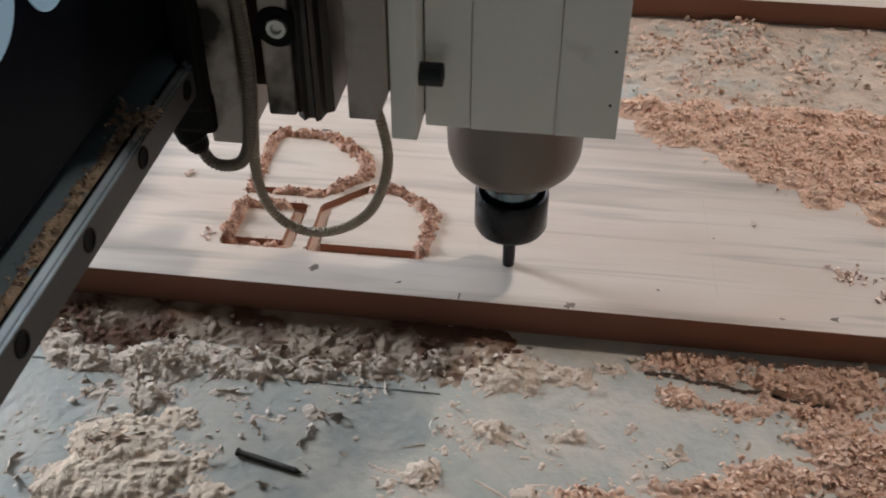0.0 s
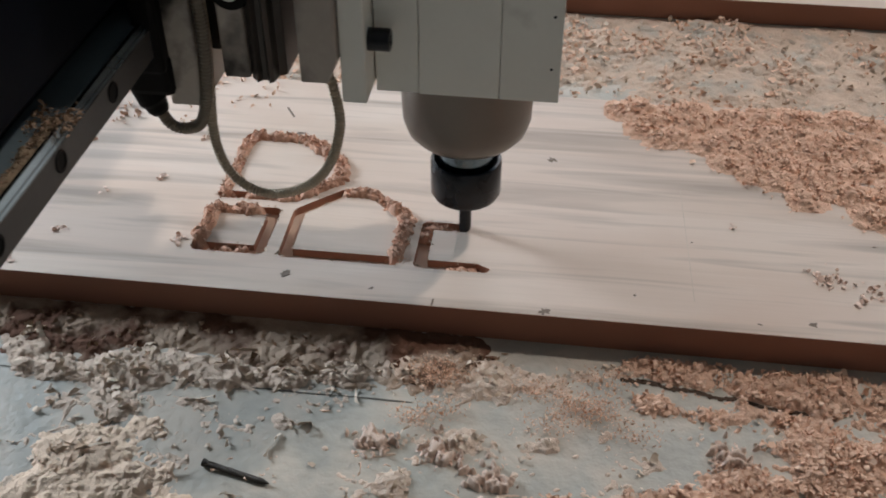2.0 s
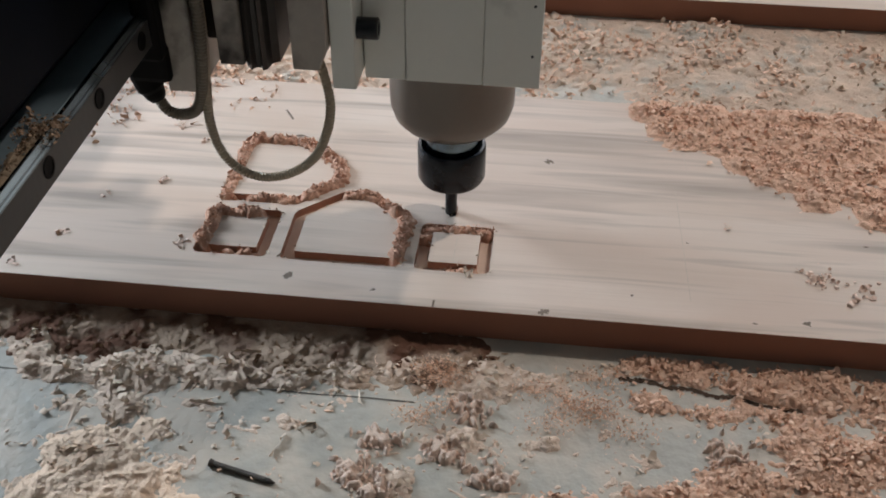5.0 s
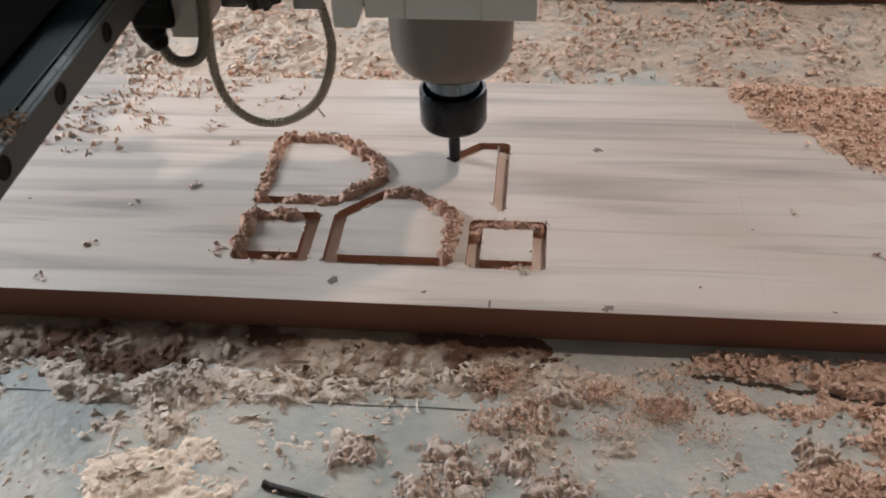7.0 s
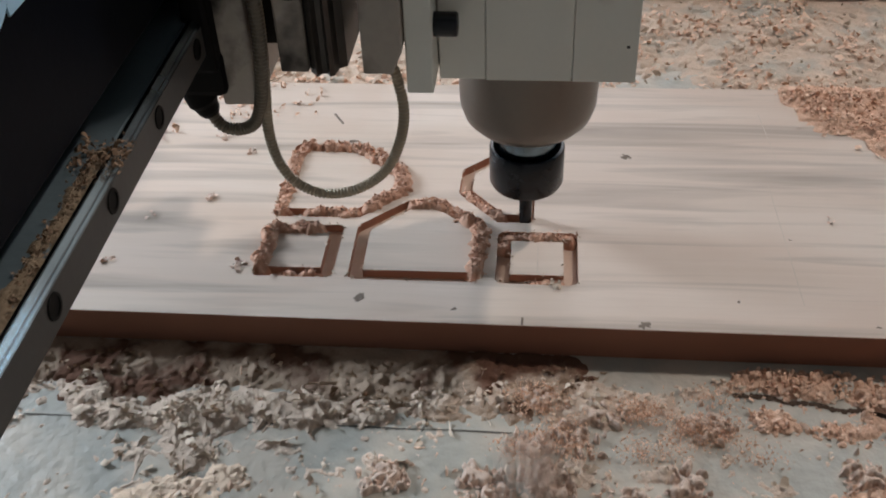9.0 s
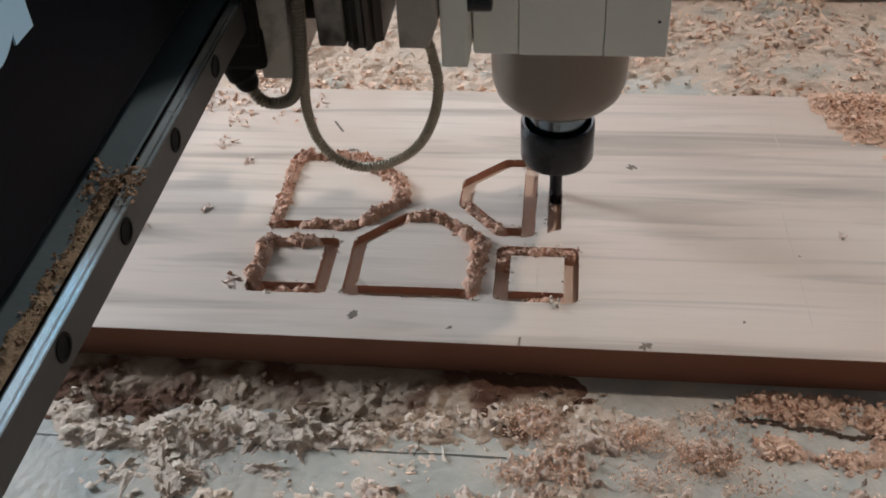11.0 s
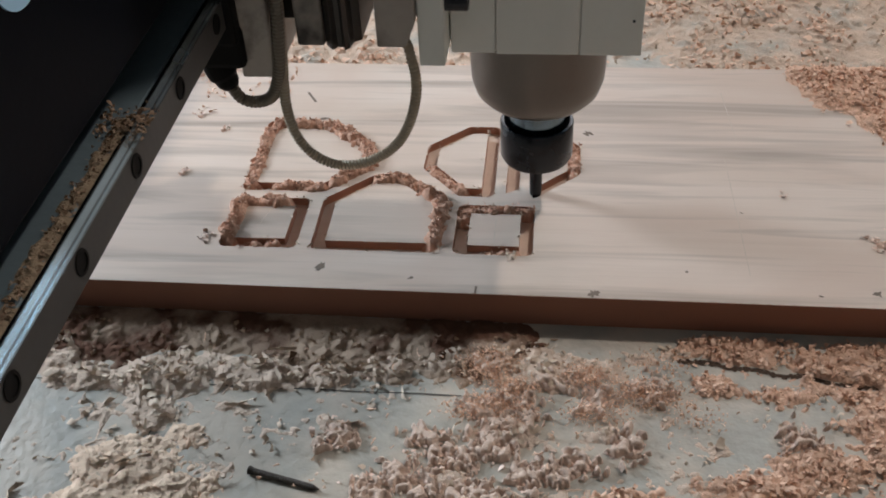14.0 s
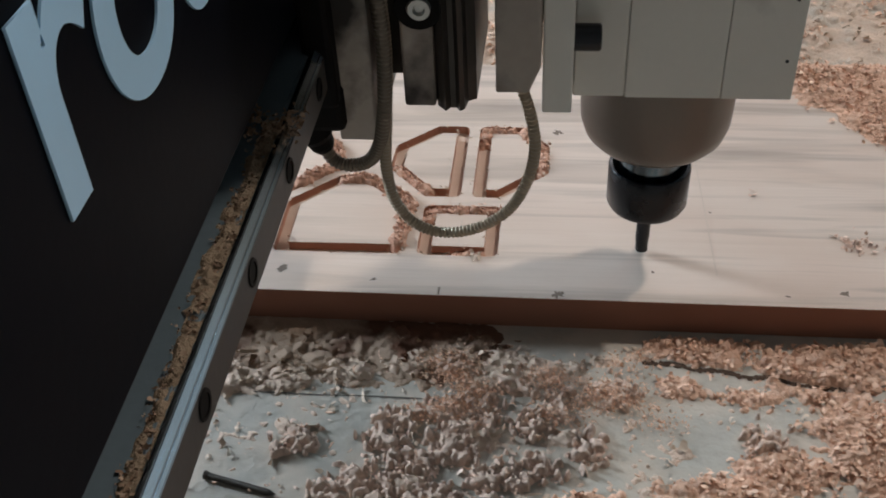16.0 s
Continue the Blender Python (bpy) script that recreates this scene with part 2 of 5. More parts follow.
GREASY_PLATE = material("greasy_brown_plate", (0.06, 0.048, 0.04), 0.6, 0.2, 0.5, 8, 250, 0.05, (0.012, 0.009, 0.008), (0.45, 0.65), 20, spec=0.3)
# ledge tone lies between its shade and its bluish reflection
LEDGE = material("shade_toned_ledge", (0.14, 0.18, 0.20), 0.34, 0.25, 0.2, 20, 300, 0.05)
# flank of the same steel rail, with its shade painted in as near-black
RAIL_FLANK_SHADED = material("shaded_rail_flank", (0.05, 0.046, 0.043), 0.5, 0.2, 0.2, 14, 240, 0.05)
# brown chips and dust, darkened in colour where carriage and board shade them
CHIP_BROWN_SHADED = shaving("shaded_brown_shavings", (0.42, 0.30, 0.21), (0.29, 0.19, 0.125), (0.17, 0.105, 0.065))
DUST_BROWN_SHADED = material("shaded_brown_sawdust", (0.27, 0.20, 0.135), 0.95, 0, 0.4, 90, 900, 0.6, spec=0.1)
DARK_STEEL = material("greasy_dark_steel", (0.07, 0.062, 0.056), 0.45, 0.7, 0.4, 18, 300, 0.08, (0.02, 0.014, 0.01), (0.45, 0.7), 22)
PLATE = material("dusty_grey_plate", (0.36, 0.315, 0.275), 0.55, 0.1, 0.22, 10, 250, 0.05, (0.03, 0.02, 0.014), (0.52, 0.70), 16)
SPINDLE_PAINT = material("grey_spindle_paint", (0.74, 0.73, 0.67), 0.45, 0.0, 0.06, 9, 260, 0.03, (0.42, 0.40, 0.36), (0.64, 0.85), 26)
COLLAR = material("grey_cast_collar", (0.18, 0.155, 0.132), 0.36, 0.4, 0.12, 16, 300, 0.03)
BLACK_OXIDE = material("black_oxide_steel", (0.024, 0.025, 0.028), 0.27, 0.6, 0.3, 30, 400, 0.04)
HUB = material("bright_collet_steel", (0.17, 0.225, 0.265), 0.17, 1.0, 0.2, 30, 300, 0.03)
BLACK_RUBBER = material("black_rubber", (0.007, 0.006, 0.0055), 0.6, 0, 0.3, 40, 300, 0.05, spec=0.1)
CONDUIT = material("metal_conduit", (0.47, 0.39, 0.29), 0.42, 0.3, 0.2, 30, 300, 0.02)
# darker copy of the conduit metal, for the cable that hangs in shade
CABLE_SHADED = material("shaded_conduit", (0.20, 0.165, 0.125), 0.4, 0.4, 0.25, 30, 300, 0.02)
BRIGHT = material("zinc_screw", (0.55, 0.55, 0.53), 0.3, 0.9, 0.15, 40, 300, 0.02)
PENCIL = material("faint_pencil", (0.55, 0.46, 0.38), 0.7, 0, 0.2, 200, 900, 0.05)
KNOT = material("dark_knot", (0.17, 0.125, 0.095), 0.7, 0, 0.4, 200, 900, 0.1)
PLASTER = material("grey_workshop_wall", (0.34, 0.33, 0.315), 0.9, 0, 0.12, 1.5, 40, 0.1)
CONCRETE = material("concrete_floor", (0.17, 0.16, 0.155), 0.85, 0, 0.2, 2, 60, 0.1)
FRAME_PAINT = material("dark_machine_frame", (0.06, 0.065, 0.075), 0.5, 0, 0.2, 6, 90, 0.05)

# ---- room ----
# unseen room added round the machine; wall greys and west wall shape the fill
ROOM = ((-1.9, 3.0), (-3.0, 3.4), (-0.85, 2.9))


def wall(name, x0, x1, y0, y1, z0, z1, holes=(), along="x"):
    """A wall 0.15 m thick with rectangular openings (from, to, low, high)."""
    bm = bmesh.new()
    a0, a1 = (x0, x1) if along == "x" else (y0, y1)
    cuts = sorted({a0, a1, *[h[0] for h in holes], *[h[1] for h in holes]})
    for p, q in zip(cuts, cuts[1:]):
        spans, low = [], z0
        for h in sorted(holes, key=lambda h: h[2]):
            if h[0] <= p and h[1] >= q:
                spans.append((low, h[2]))
                low = h[3]
        spans.append((low, z1))
        for l, h in spans:
            if along == "x":
                box(bm, p / M, q / M, y0 / M, y1 / M, l / M, h / M)
            else:
                box(bm, x0 / M, x1 / M, p / M, q / M, l / M, h / M)
    return tagged(part(name, bm, PLASTER), "plain grey plastered workshop wall", "wall", kind="structure")


(RX0, RX1), (RY0, RY1), (RZ0, RZ1) = ROOM
bm = bmesh.new()
box(bm, RX0 / M, RX1 / M, RY0 / M, RY1 / M, (RZ0 - 0.1) / M, RZ0 / M)
tagged(part("floor", bm, CONCRETE), "worn grey concrete workshop floor", "floor", kind="structure")
bm = bmesh.new()
box(bm, (RX0 - 0.15) / M, (RX1 + 0.15) / M, (RY0 - 0.15) / M, (RY1 + 0.15) / M, RZ1 / M, (RZ1 + 0.12) / M)
tagged(part("ceiling", bm, PLASTER), "plain grey workshop ceiling", "ceiling", kind="structure")
wall("wall_north", RX0, RX1, RY1, RY1 + 0.15, RZ0, RZ1, [(-1.75, 0.55, 1.0, 2.5), (1.78, 2.92, 0.88, 2.12)])
wall("wall_south", RX0, RX1, RY0 - 0.15, RY0, RZ0, RZ1)
wall("wall_west", RX0 - 0.15, RX0, RY0, RY1, RZ0, RZ1, [(0.52, 0.92, 0.49, 1.15)], "y")
wall("wall_east", RX1, RX1 + 0.15, RY0, RY1, RZ0, RZ1, (), "y")

# made-up housing under the ceiling, out of view; its diffuser emits nothing
ceiling_light = empty("ceiling_light", "small square lamp housing in a grey frame, added unseen under the ceiling", "ceiling light")
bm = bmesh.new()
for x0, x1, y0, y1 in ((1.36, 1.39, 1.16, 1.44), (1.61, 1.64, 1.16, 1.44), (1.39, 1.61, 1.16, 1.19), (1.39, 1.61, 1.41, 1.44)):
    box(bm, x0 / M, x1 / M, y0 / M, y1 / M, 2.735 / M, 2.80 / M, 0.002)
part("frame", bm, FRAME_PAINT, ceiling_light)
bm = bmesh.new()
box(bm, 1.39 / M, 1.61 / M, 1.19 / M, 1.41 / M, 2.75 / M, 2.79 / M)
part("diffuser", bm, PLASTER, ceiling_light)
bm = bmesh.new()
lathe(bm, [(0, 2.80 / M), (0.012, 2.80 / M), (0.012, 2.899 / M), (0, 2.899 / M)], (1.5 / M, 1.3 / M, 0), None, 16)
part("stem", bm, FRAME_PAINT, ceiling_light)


# ---- machine bed ----
bed = empty("machine_bed", "grey dusty router bed on a dark steel frame", "machine bed")
bm = bmesh.new()
box(bm, -0.75, 0.95, -0.58, 1.0, -0.02, 0.0, 0.001)
part("bed_top", bm, TABLE, bed)
bm = bmesh.new()
box(bm, -0.72, 0.92, -0.55, 0.97, -0.09, -0.0202)
part("frame", bm, FRAME_PAINT, bed)
for x in (-0.68, 0.88):
    for y in (-0.5, 0.92):
        bm = bmesh.new()
        box(bm, x - 0.03, x + 0.03, y - 0.03, y + 0.03, -0.85 / M, -0.0902, 0.002)
        part("leg", bm, FRAME_PAINT, bed)


def slit(points, width, z=0.00025, mat=SEAM):
    """A narrow flat ribbon on the bed: a scored line, or the painted shadow in a crack."""
    bm = bmesh.new()
    prev = None
    for i, (x, y) in enumerate(points):
        a, b = points[max(0, i - 1)], points[min(len(points) - 1, i + 1)]
        d = Vector((b[0] - a[0], b[1] - a[1], 0)).normalized()
        n = Vector((-d.y, d.x, 0)) * width * 0.4 * random.uniform(0.6, 1.3)
        pair = bm.verts.new((x + n.x, y + n.y, z)), bm.verts.new((x - n.x, y - n.y, z))
        if prev:
            bm.faces.new((prev[0], prev[1], pair[1], pair[0]))
        prev = pair
    return part("score_or_shadow_line", bm, mat, bed)


slit([(-0.205 + 0.22 * k / 30, -0.0655 + 0.0018 * k / 30 + 0.0002 * math.sin(k)) for k in range(31)], 0.0009)
slit([(-0.024 + 0.0015 * math.sin(k / 3), -0.0655 + 0.0115 * k / 6) for k in range(7)], 0.0008)
slit([(-0.105 + 0.018 * k / 8, -0.0645 + 0.004 * math.sin(k / 2.6) + 0.006 * k / 8) for k in range(9)], 0.0007)
slit([(-0.088 - 0.001 * k / 5, -0.056 - 0.010 * k / 5) for k in range(6)], 0.0008)
for r, a0, a1, cx, cy in ((0.017, -0.6, 0.5, -0.166, -0.062), (0.026, 2.2, 3.1, -0.095, -0.098), (0.013, 0.1, 1.2, -0.142, -0.066), (0.02, -1.9, -1.0, -0.12, -0.08)):
    slit([(cx + r * math.cos(a0 + (a1 - a0) * k / 10), cy + r * math.sin(a0 + (a1 - a0) * k / 10)) for k in range(11)], 0.0006)

# ---- the carved board ----
T, DEEP, HALF = 0.0185, 0.0048, 0.0035  # board thickness, groove depth, half the groove's width
Y0, Y1 = -0.0158, 0.1965
OLD = {
    "sq1": [(-0.1125, 0.0165), (-0.079, 0.0168), (-0.079, 0.0510), (-0.1125, 0.0495)],
    "house": [(-0.0648, 0.0163), (-0.0057, 0.0167), (-0.0047, 0.0535), (-0.0265, 0.0732), (-0.0435, 0.0732), (-0.0652, 0.0528)],
    "dee": [(-0.1118, 0.0640), (-0.0705, 0.0645), (-0.0492, 0.0845), (-0.0520, 0.1035), (-0.0780, 0.1245), (-0.1122, 0.1245)],
}
NEW = {
    "sq2": [(0.0405, 0.0163), (0.0075, 0.0163), (0.0075, 0.0490), (0.0405, 0.0490)],
    "arc1": [(0.0185, 0.0635), (0.0185, 0.123), (0.0055, 0.123), (-0.0145, 0.1045), (-0.0150, 0.0855), (0.0045, 0.0635)],
    "arc2": [(0.0315, 0.0635), (0.0315, 0.123), (0.0515, 0.123), (0.0640, 0.1065), (0.0640, 0.0838), (0.0425, 0.0635)],
}


def sections(poly, step=0.0036):
    """Cross-sections (outer, inner, centre) round a closed groove whose centre line is poly."""
    area = sum(a[0] * b[1] - b[0] * a[1] for a, b in zip(poly, poly[1:] + poly[:1]))
    way = 1 if area > 0 else -1  # the outside lies to the right when the area is positive
    n, out = len(poly), []
    ps = [Vector((*p, 0)) for p in poly]

    def normal(a, b):
        d = (b - a).normalized()
        return Vector((d.y, -d.x, 0)) * way

    def miter(i):
        n0, n1 = normal(ps[i - 1], ps[i]), normal(ps[i], ps[(i + 1) % n])
        m = (n0 + n1).normalized()
        return ps[i] - m * HALF / m.dot(n0)

    for i in range(n):
        a, b = ps[i], ps[(i + 1) % n]
        nn = normal(a, b)
        n0 = normal(ps[i - 1], a)
        turn = n0.angle(nn)
        k = max(2, int(turn / 0.35))
        for j in range(k):
            w = n0.lerp(nn, j / k).normalized()
            out.append((a + w * HALF, miter(i), a.copy()))
        ia, ib = miter(i), miter((i + 1) % n)
        cells = max(1, round((b - a).length / step))
        for j in range(cells):
            u = j / cells
            out.append((a.lerp(b, u) + nn * HALF, ia.lerp(ib, u), a.lerp(b, u)))
    return out


def loop_verts(bm, pts, z):
    vs, last = [], None
    for p in pts:
        if last is None or (p - last).length > 1e-6:
            vs.append(bm.verts.new((p.x, p.y, z)))
            last = p
    if (pts[0] - last).length < 1e-6 and len(vs) > 1:
        bm.verts.remove(vs.pop())
    return vs


def ring_edges(bm, vs):
    return [bm.edges.new((a, b)) for a, b in zip(vs, vs[1:] + vs[:1])]


def fill(bm, edges, mat):
    made = bmesh.ops.triangle_fill(bm, use_beauty=True, use_dissolve=False, edges=edges)
    for f in made["geom"]:
        if isinstance(f, bmesh.types.BMFace):
            f.material_index = mat
            if f.normal.z < 0:
                f.normal_flip()


def strip(bm, upper, lower, mat):
    for k in range(len(upper)):
        f = bm.faces.new((upper[k], upper[(k + 1) % len(upper)], lower[(k + 1) % len(lower)], lower[k]))
        f.material_index = mat


def carved_board():
    """The board: planed top with six closed grooves cut into it."""
    bm = bmesh.new()
    rect = [Vector(p) for p in ((-0.6, Y0, 0), (0.62, Y0, 0), (0.62, Y1, 0), (-0.6, Y1, 0))]
    top, low = loop_verts(bm, rect, T), loop_verts(bm, rect, 0.0002)
    edges = ring_edges(bm, top)
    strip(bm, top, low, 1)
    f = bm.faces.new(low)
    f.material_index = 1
    for poly in (*OLD.values(), *NEW.values()):
        secs = sections(poly)
        ou, il = [s[0] for s in secs], [s[1] for s in secs]
        o_t, o_b, i_t, i_b = loop_verts(bm, ou, T), loop_verts(bm, ou, T - DEEP), loop_verts(bm, il, T), loop_verts(bm, il, T - DEEP)
        edges += ring_edges(bm, o_t)
        fill(bm, ring_edges(bm, i_t), 0)
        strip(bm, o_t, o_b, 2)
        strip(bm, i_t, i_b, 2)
        fill(bm, [bm.edges.get((a, b)) for vs in (o_b, i_b) for a, b in zip(vs, vs[1:] + vs[:1])], 3)
    fill(bm, edges, 0)
    return bm


board = part("pine_board", carved_board(), [BOARD_TOP, BOARD_EDGE_SHADED, CUT_WOOD_SHADED, GROOVE_FLOOR])
tagged(board, "pale softwood board being carved with closed grooves, on the bed", "wooden board")

# softened arris along the board's front
bm = bmesh.new()
for k in range(120):
    x = -0.28 + 0.56 * k / 120 + random.uniform(-0.002, 0.002)
    r = random.uniform(0.0002, 0.0005)
    w = random.uniform(0.0006, 0.0022)
    a = [bm.verts.new(p) for p in ((x - w, Y0 + 0.0002, T + 0.00005), (x, Y0 - r, T - 0.0002), (x + w, Y0 + 0.0002, T + 0.00005), (x, Y0 + 0.0002, T - 2.5 * r))]
    bm.faces.new((a[0], a[1], a[2]))
    bm.faces.new((a[0], a[3], a[1]))
    bm.faces.new((a[1], a[3], a[2]))
part("splintered_edge", bm, BOARD_EDGE_SHADED, board)

for x, y, rx, ry, turn in ((-0.060, 0.0, 0.0030, 0.0042, -0.3), (0.0735, -0.0125, 0.0034, 0.0026, 0.5), (0.204, -0.006, 0.0028, 0.0022, 0), (-0.0145, -0.0065, 0.0018, 0.0010, 0.3), (0.072, 0.122, 0.0028, 0.0028, 0), (-0.124, 0.021, 0.003, 0.0024, 0.2),
                           (-0.083, 0.132, 0.006, 0.0016, 0.1), (0.178, -0.009, 0.0014, 0.0008, 0), (0.118, 0.005, 0.001, 0.001, 0), (0.149, 0.052, 0.0012, 0.0008, 0), (-0.24, 0.058, 0.002, 0.0012, 0), (0.245, 0.06, 0.002, 0.001, 0.4)):
    bm = bmesh.new()
    rim = []
    for k in range(22):
        a = 2 * math.pi * k / 22
        r = 0.72 + 0.75 * noise.noise((math.cos(a) * 2.2 + x * 90, math.sin(a) * 2.2, y * 70))
        p = Vector((rx * r * math.cos(a), ry * r * math.sin(a)))
        p.rotate(Matrix.Rotation(turn, 2))
        rim.append(bm.verts.new((x + p.x, y + p.y, T + 0.00012)))
    bm.faces.new(rim)
    part("knot", bm, KNOT, board)
# thin pencil marks
for x0, y0, x1, y1, w in ((0.1475, 0.004, 0.1455, 0.1, 0.0002), (0.154, 0.118, 0.1505, 0.168, 0.0002), (0.0178, -0.0155, 0.018, -0.0105, 0.0005), (0.0242, 0.021, 0.0244, 0.043, 0.0002), (-0.099, 0.161, -0.092, 0.150, 0.0007)):
    d = Vector((y0 - y1, x1 - x0)).normalized() * w
    bm = bmesh.new()
    bm.faces.new([bm.verts.new((x, y, T + 0.00014)) for x, y in ((x0 + d.x, y0 + d.y), (x0 - d.x, y0 - d.y), (x1 - d.x, y1 - d.y), (x1 + d.x, y1 + d.y))])
    part("pencil_mark", bm, PENCIL if w < 0.0004 else KNOT, board)

# ---- the board behind ----
bm = bmesh.new()
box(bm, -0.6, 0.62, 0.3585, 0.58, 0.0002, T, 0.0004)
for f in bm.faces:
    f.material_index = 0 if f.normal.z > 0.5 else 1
tagged(part("pine_board", bm, [BOARD_TOP, BOARD_EDGE_SHADED]), "uncut pale softwood board lying behind on the bed", "wooden board")

# ---- the path of the cutter: seconds, x, y, lift ----
TOOL = [
    (0.0, 0.0405, 0.0163, 0.001), (0.1, 0.04, 0.0163, 0), (0.5, 0.018, 0.0163, 0), (0.8, 0.0075, 0.0163, 0), (0.9, 0.0075, 0.0163, 0), (1.0, 0.0075, 0.0205, 0),
    (1.5, 0.0075, 0.048, 0), (1.57, 0.0075, 0.049, 0), (2.0, 0.0275, 0.049, 0), (2.35, 0.0405, 0.049, 0), (2.5, 0.0405, 0.0465, 0), (3.0, 0.0405, 0.0172, 0),
    (3.15, 0.0405, 0.0163, 0), (3.6, 0.0405, 0.0163, 0.0065), (4.3, 0.0185, 0.0635, 0.0065), (4.75, 0.0185, 0.0635, 0), (4.9, 0.0185, 0.0635, 0), (5.5, 0.0185, 0.0925, 0),
    (6.0, 0.0185, 0.1205, 0), (6.08, 0.0185, 0.123, 0), (6.48, 0.0055, 0.123, 0), (7.0, -0.0092, 0.1095, 0), (7.17, -0.0145, 0.1045, 0), (7.5, -0.0148, 0.0945, 0),
    (7.75, -0.015, 0.0855, 0), (8.0, -0.0105, 0.0805, 0), (8.5, 0.004, 0.0637, 0), (8.53, 0.0045, 0.0635, 0), (9.0, 0.0175, 0.0635, 0), (9.08, 0.0185, 0.0635, 0.0005),
    (9.2, 0.0185, 0.0635, 0.0032), (9.5, 0.0185, 0.0635, 0.0065), (9.9, 0.0315, 0.0635, 0.0065), (10.2, 0.0315, 0.0635, 0), (10.35, 0.0315, 0.0635, 0), (11.42, 0.0315, 0.1215, 0),
    (11.5, 0.0315, 0.123, 0), (12.0, 0.0455, 0.123, 0), (12.2, 0.0515, 0.123, 0), (12.5, 0.0622, 0.1088, 0), (12.56, 0.064, 0.1065, 0), (13.0, 0.064, 0.0885, 0),
    (13.1, 0.064, 0.0838, 0), (13.5, 0.0575, 0.0778, 0), (14.0, 0.0438, 0.0648, 0), (14.05, 0.0425, 0.0635, 0), (14.4, 0.0315, 0.0635, 0), (14.5, 0.0315, 0.0635, 0.001),
    (15.0, 0.0325, 0.0635, 0.0065), (15.5, 0.0775, 0.0395, 0.0065), (16.0, 0.1130, 0.0195, 0.0065),
]


def tool_at(t):
    for a, b in zip(TOOL, TOOL[1:]):
        if a[0] <= t <= b[0]:
            u = (t - a[0]) / (b[0] - a[0])
            return [a[i] + (b[i] - a[i]) * u for i in (1, 2, 3)]
    return list(TOOL[-1][1:])


SPANS = {"sq2": (0.0, 3.15), "arc1": (4.75, 9.08), "arc2": (10.2, 14.45)}


def pass_time(name, c):
    """When the cutter comes to the place c of that groove."""
    t0, t1 = SPANS[name]
    best = min((t0 + 0.02 * k for k in range(int((t1 - t0) / 0.02) + 1)), key=lambda t: (tool_at(t)[0] - c.x) ** 2 + (tool_at(t)[1] - c.y) ** 2)
    return best


# ---- uncut wood in the grooves, in short lengths, each of which goes down under the cutter ----
LENGTHS = []
for gname, poly in NEW.items():
    secs = sections(poly)
    for k in range(len(secs)):
        a, b = secs[k], secs[(k + 1) % len(secs)]
        ring = []
        for p in (a[0], b[0], b[1], a[1]):
            if not ring or (p - ring[-1]).length > 1e-6:
                ring.append(p)
        mid = sum((p for p in ring), Vector()) / len(ring)
        bm = bmesh.new()
        up = [bm.verts.new((p.x - mid.x, p.y - mid.y, 0)) for p in ring]
        dn = [bm.verts.new((p.x - mid.x, p.y - mid.y, -DEEP)) for p in ring]
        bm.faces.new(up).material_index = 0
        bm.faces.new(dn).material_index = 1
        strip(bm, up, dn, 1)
        ob = part("wood_length", bm, [BOARD_TOP, CUT_WOOD_SHADED], board)
        LENGTHS.append((ob, mid, pass_time(gname, (a[2] + b[2]) / 2)))

# ---- gantry: origin in line with the cutter, moves along x ----
gantry = empty("router_gantry", "black router gantry beam with pale blue lettering", "machine gantry")
RX, PX, PL = -0.1242, -0.1450, -0.1325  # face of the rail, back of its ledge, face of the lettered panel
bm = bmesh.new()
box(bm, -0.235, PX - 0.0002, -0.62, 1.04, 0.149, 0.52, 0.003)
part("beam", bm, BLACK_PAINT, gantry)
bm = bmesh.new()
box(bm, PX, PL, -0.62, 1.04, 0.1795, 0.52, 0.0015)
part("lettered_panel", bm, BLACK_PAINT, gantry)
bm = bmesh.new()
prof = [(PX, 0.1516), (RX - 0.002, 0.1516), (RX, 0.1531), (RX, 0.1652), (RX - 0.0030, 0.1682), (RX - 0.0042, 0.1682), (RX - 0.0050, 0.1662), (RX - 0.0060, 0.1662), (RX - 0.0064, 0.1666), (PX, 0.1666)]
rows = [[bm.verts.new((x, y, z)) for x, z in prof] for y in (-0.6, 1.02)]
for k in range(len(prof)):
    bm.faces.new((rows[0][k], rows[0][(k + 1) % len(prof)], rows[1][(k + 1) % len(prof)], rows[1][k])).material_index = 0 if k in (0, 1, 2) else 1 if k in (3, 4) else 2
bm.faces.new(rows[0])
bm.faces.new(rows[1])
rail = part("linear_rail", bm, [RAIL_FLANK_SHADED, STEEL, LEDGE], gantry, "steel linear rail, its flank painted dark for shade")
for k, (u, w) in enumerate(((0.08, 0.36), (0.44, 0.97))):
    bm = bmesh.new()
    ends = []
    for y in (-0.6, 1.02):
        ring = []
        for s, out in ((u, 0.0), (u + 0.04, 0.00035), (w - 0.04, 0.00035), (w, 0.0)):
            ring.append(bm.verts.new((RX - 0.0030 * s + 0.7 * out, y, 0.1652 + 0.0030 * s + 0.7 * out)))
        ends.append(ring)
    for q in range(3):
        bm.faces.new((ends[0][q], ends[0][q + 1], ends[1][q + 1], ends[1][q]))
    part("raceway", bm, RACEWAY, rail, "polished raceway of the rail, tinted blue for the sky's reflection")
for k in range(-8, 16):
    y = -0.0668 + 0.0474 * k
    bm = bmesh.new()
    turn = Matrix.Rotation(radians(90), 4, "Y")
    lathe(bm, [(0, 0.00012), (0.0030, 0.00012), (0.0030, 0.0005), (0.0040, 0.0005), (0.0042, 0.0001)], (RX, y, 0.1603), turn, 20)
    part("screw_hole", bm, BLACK_RUBBER, rail, "dark screw hole in the rail")
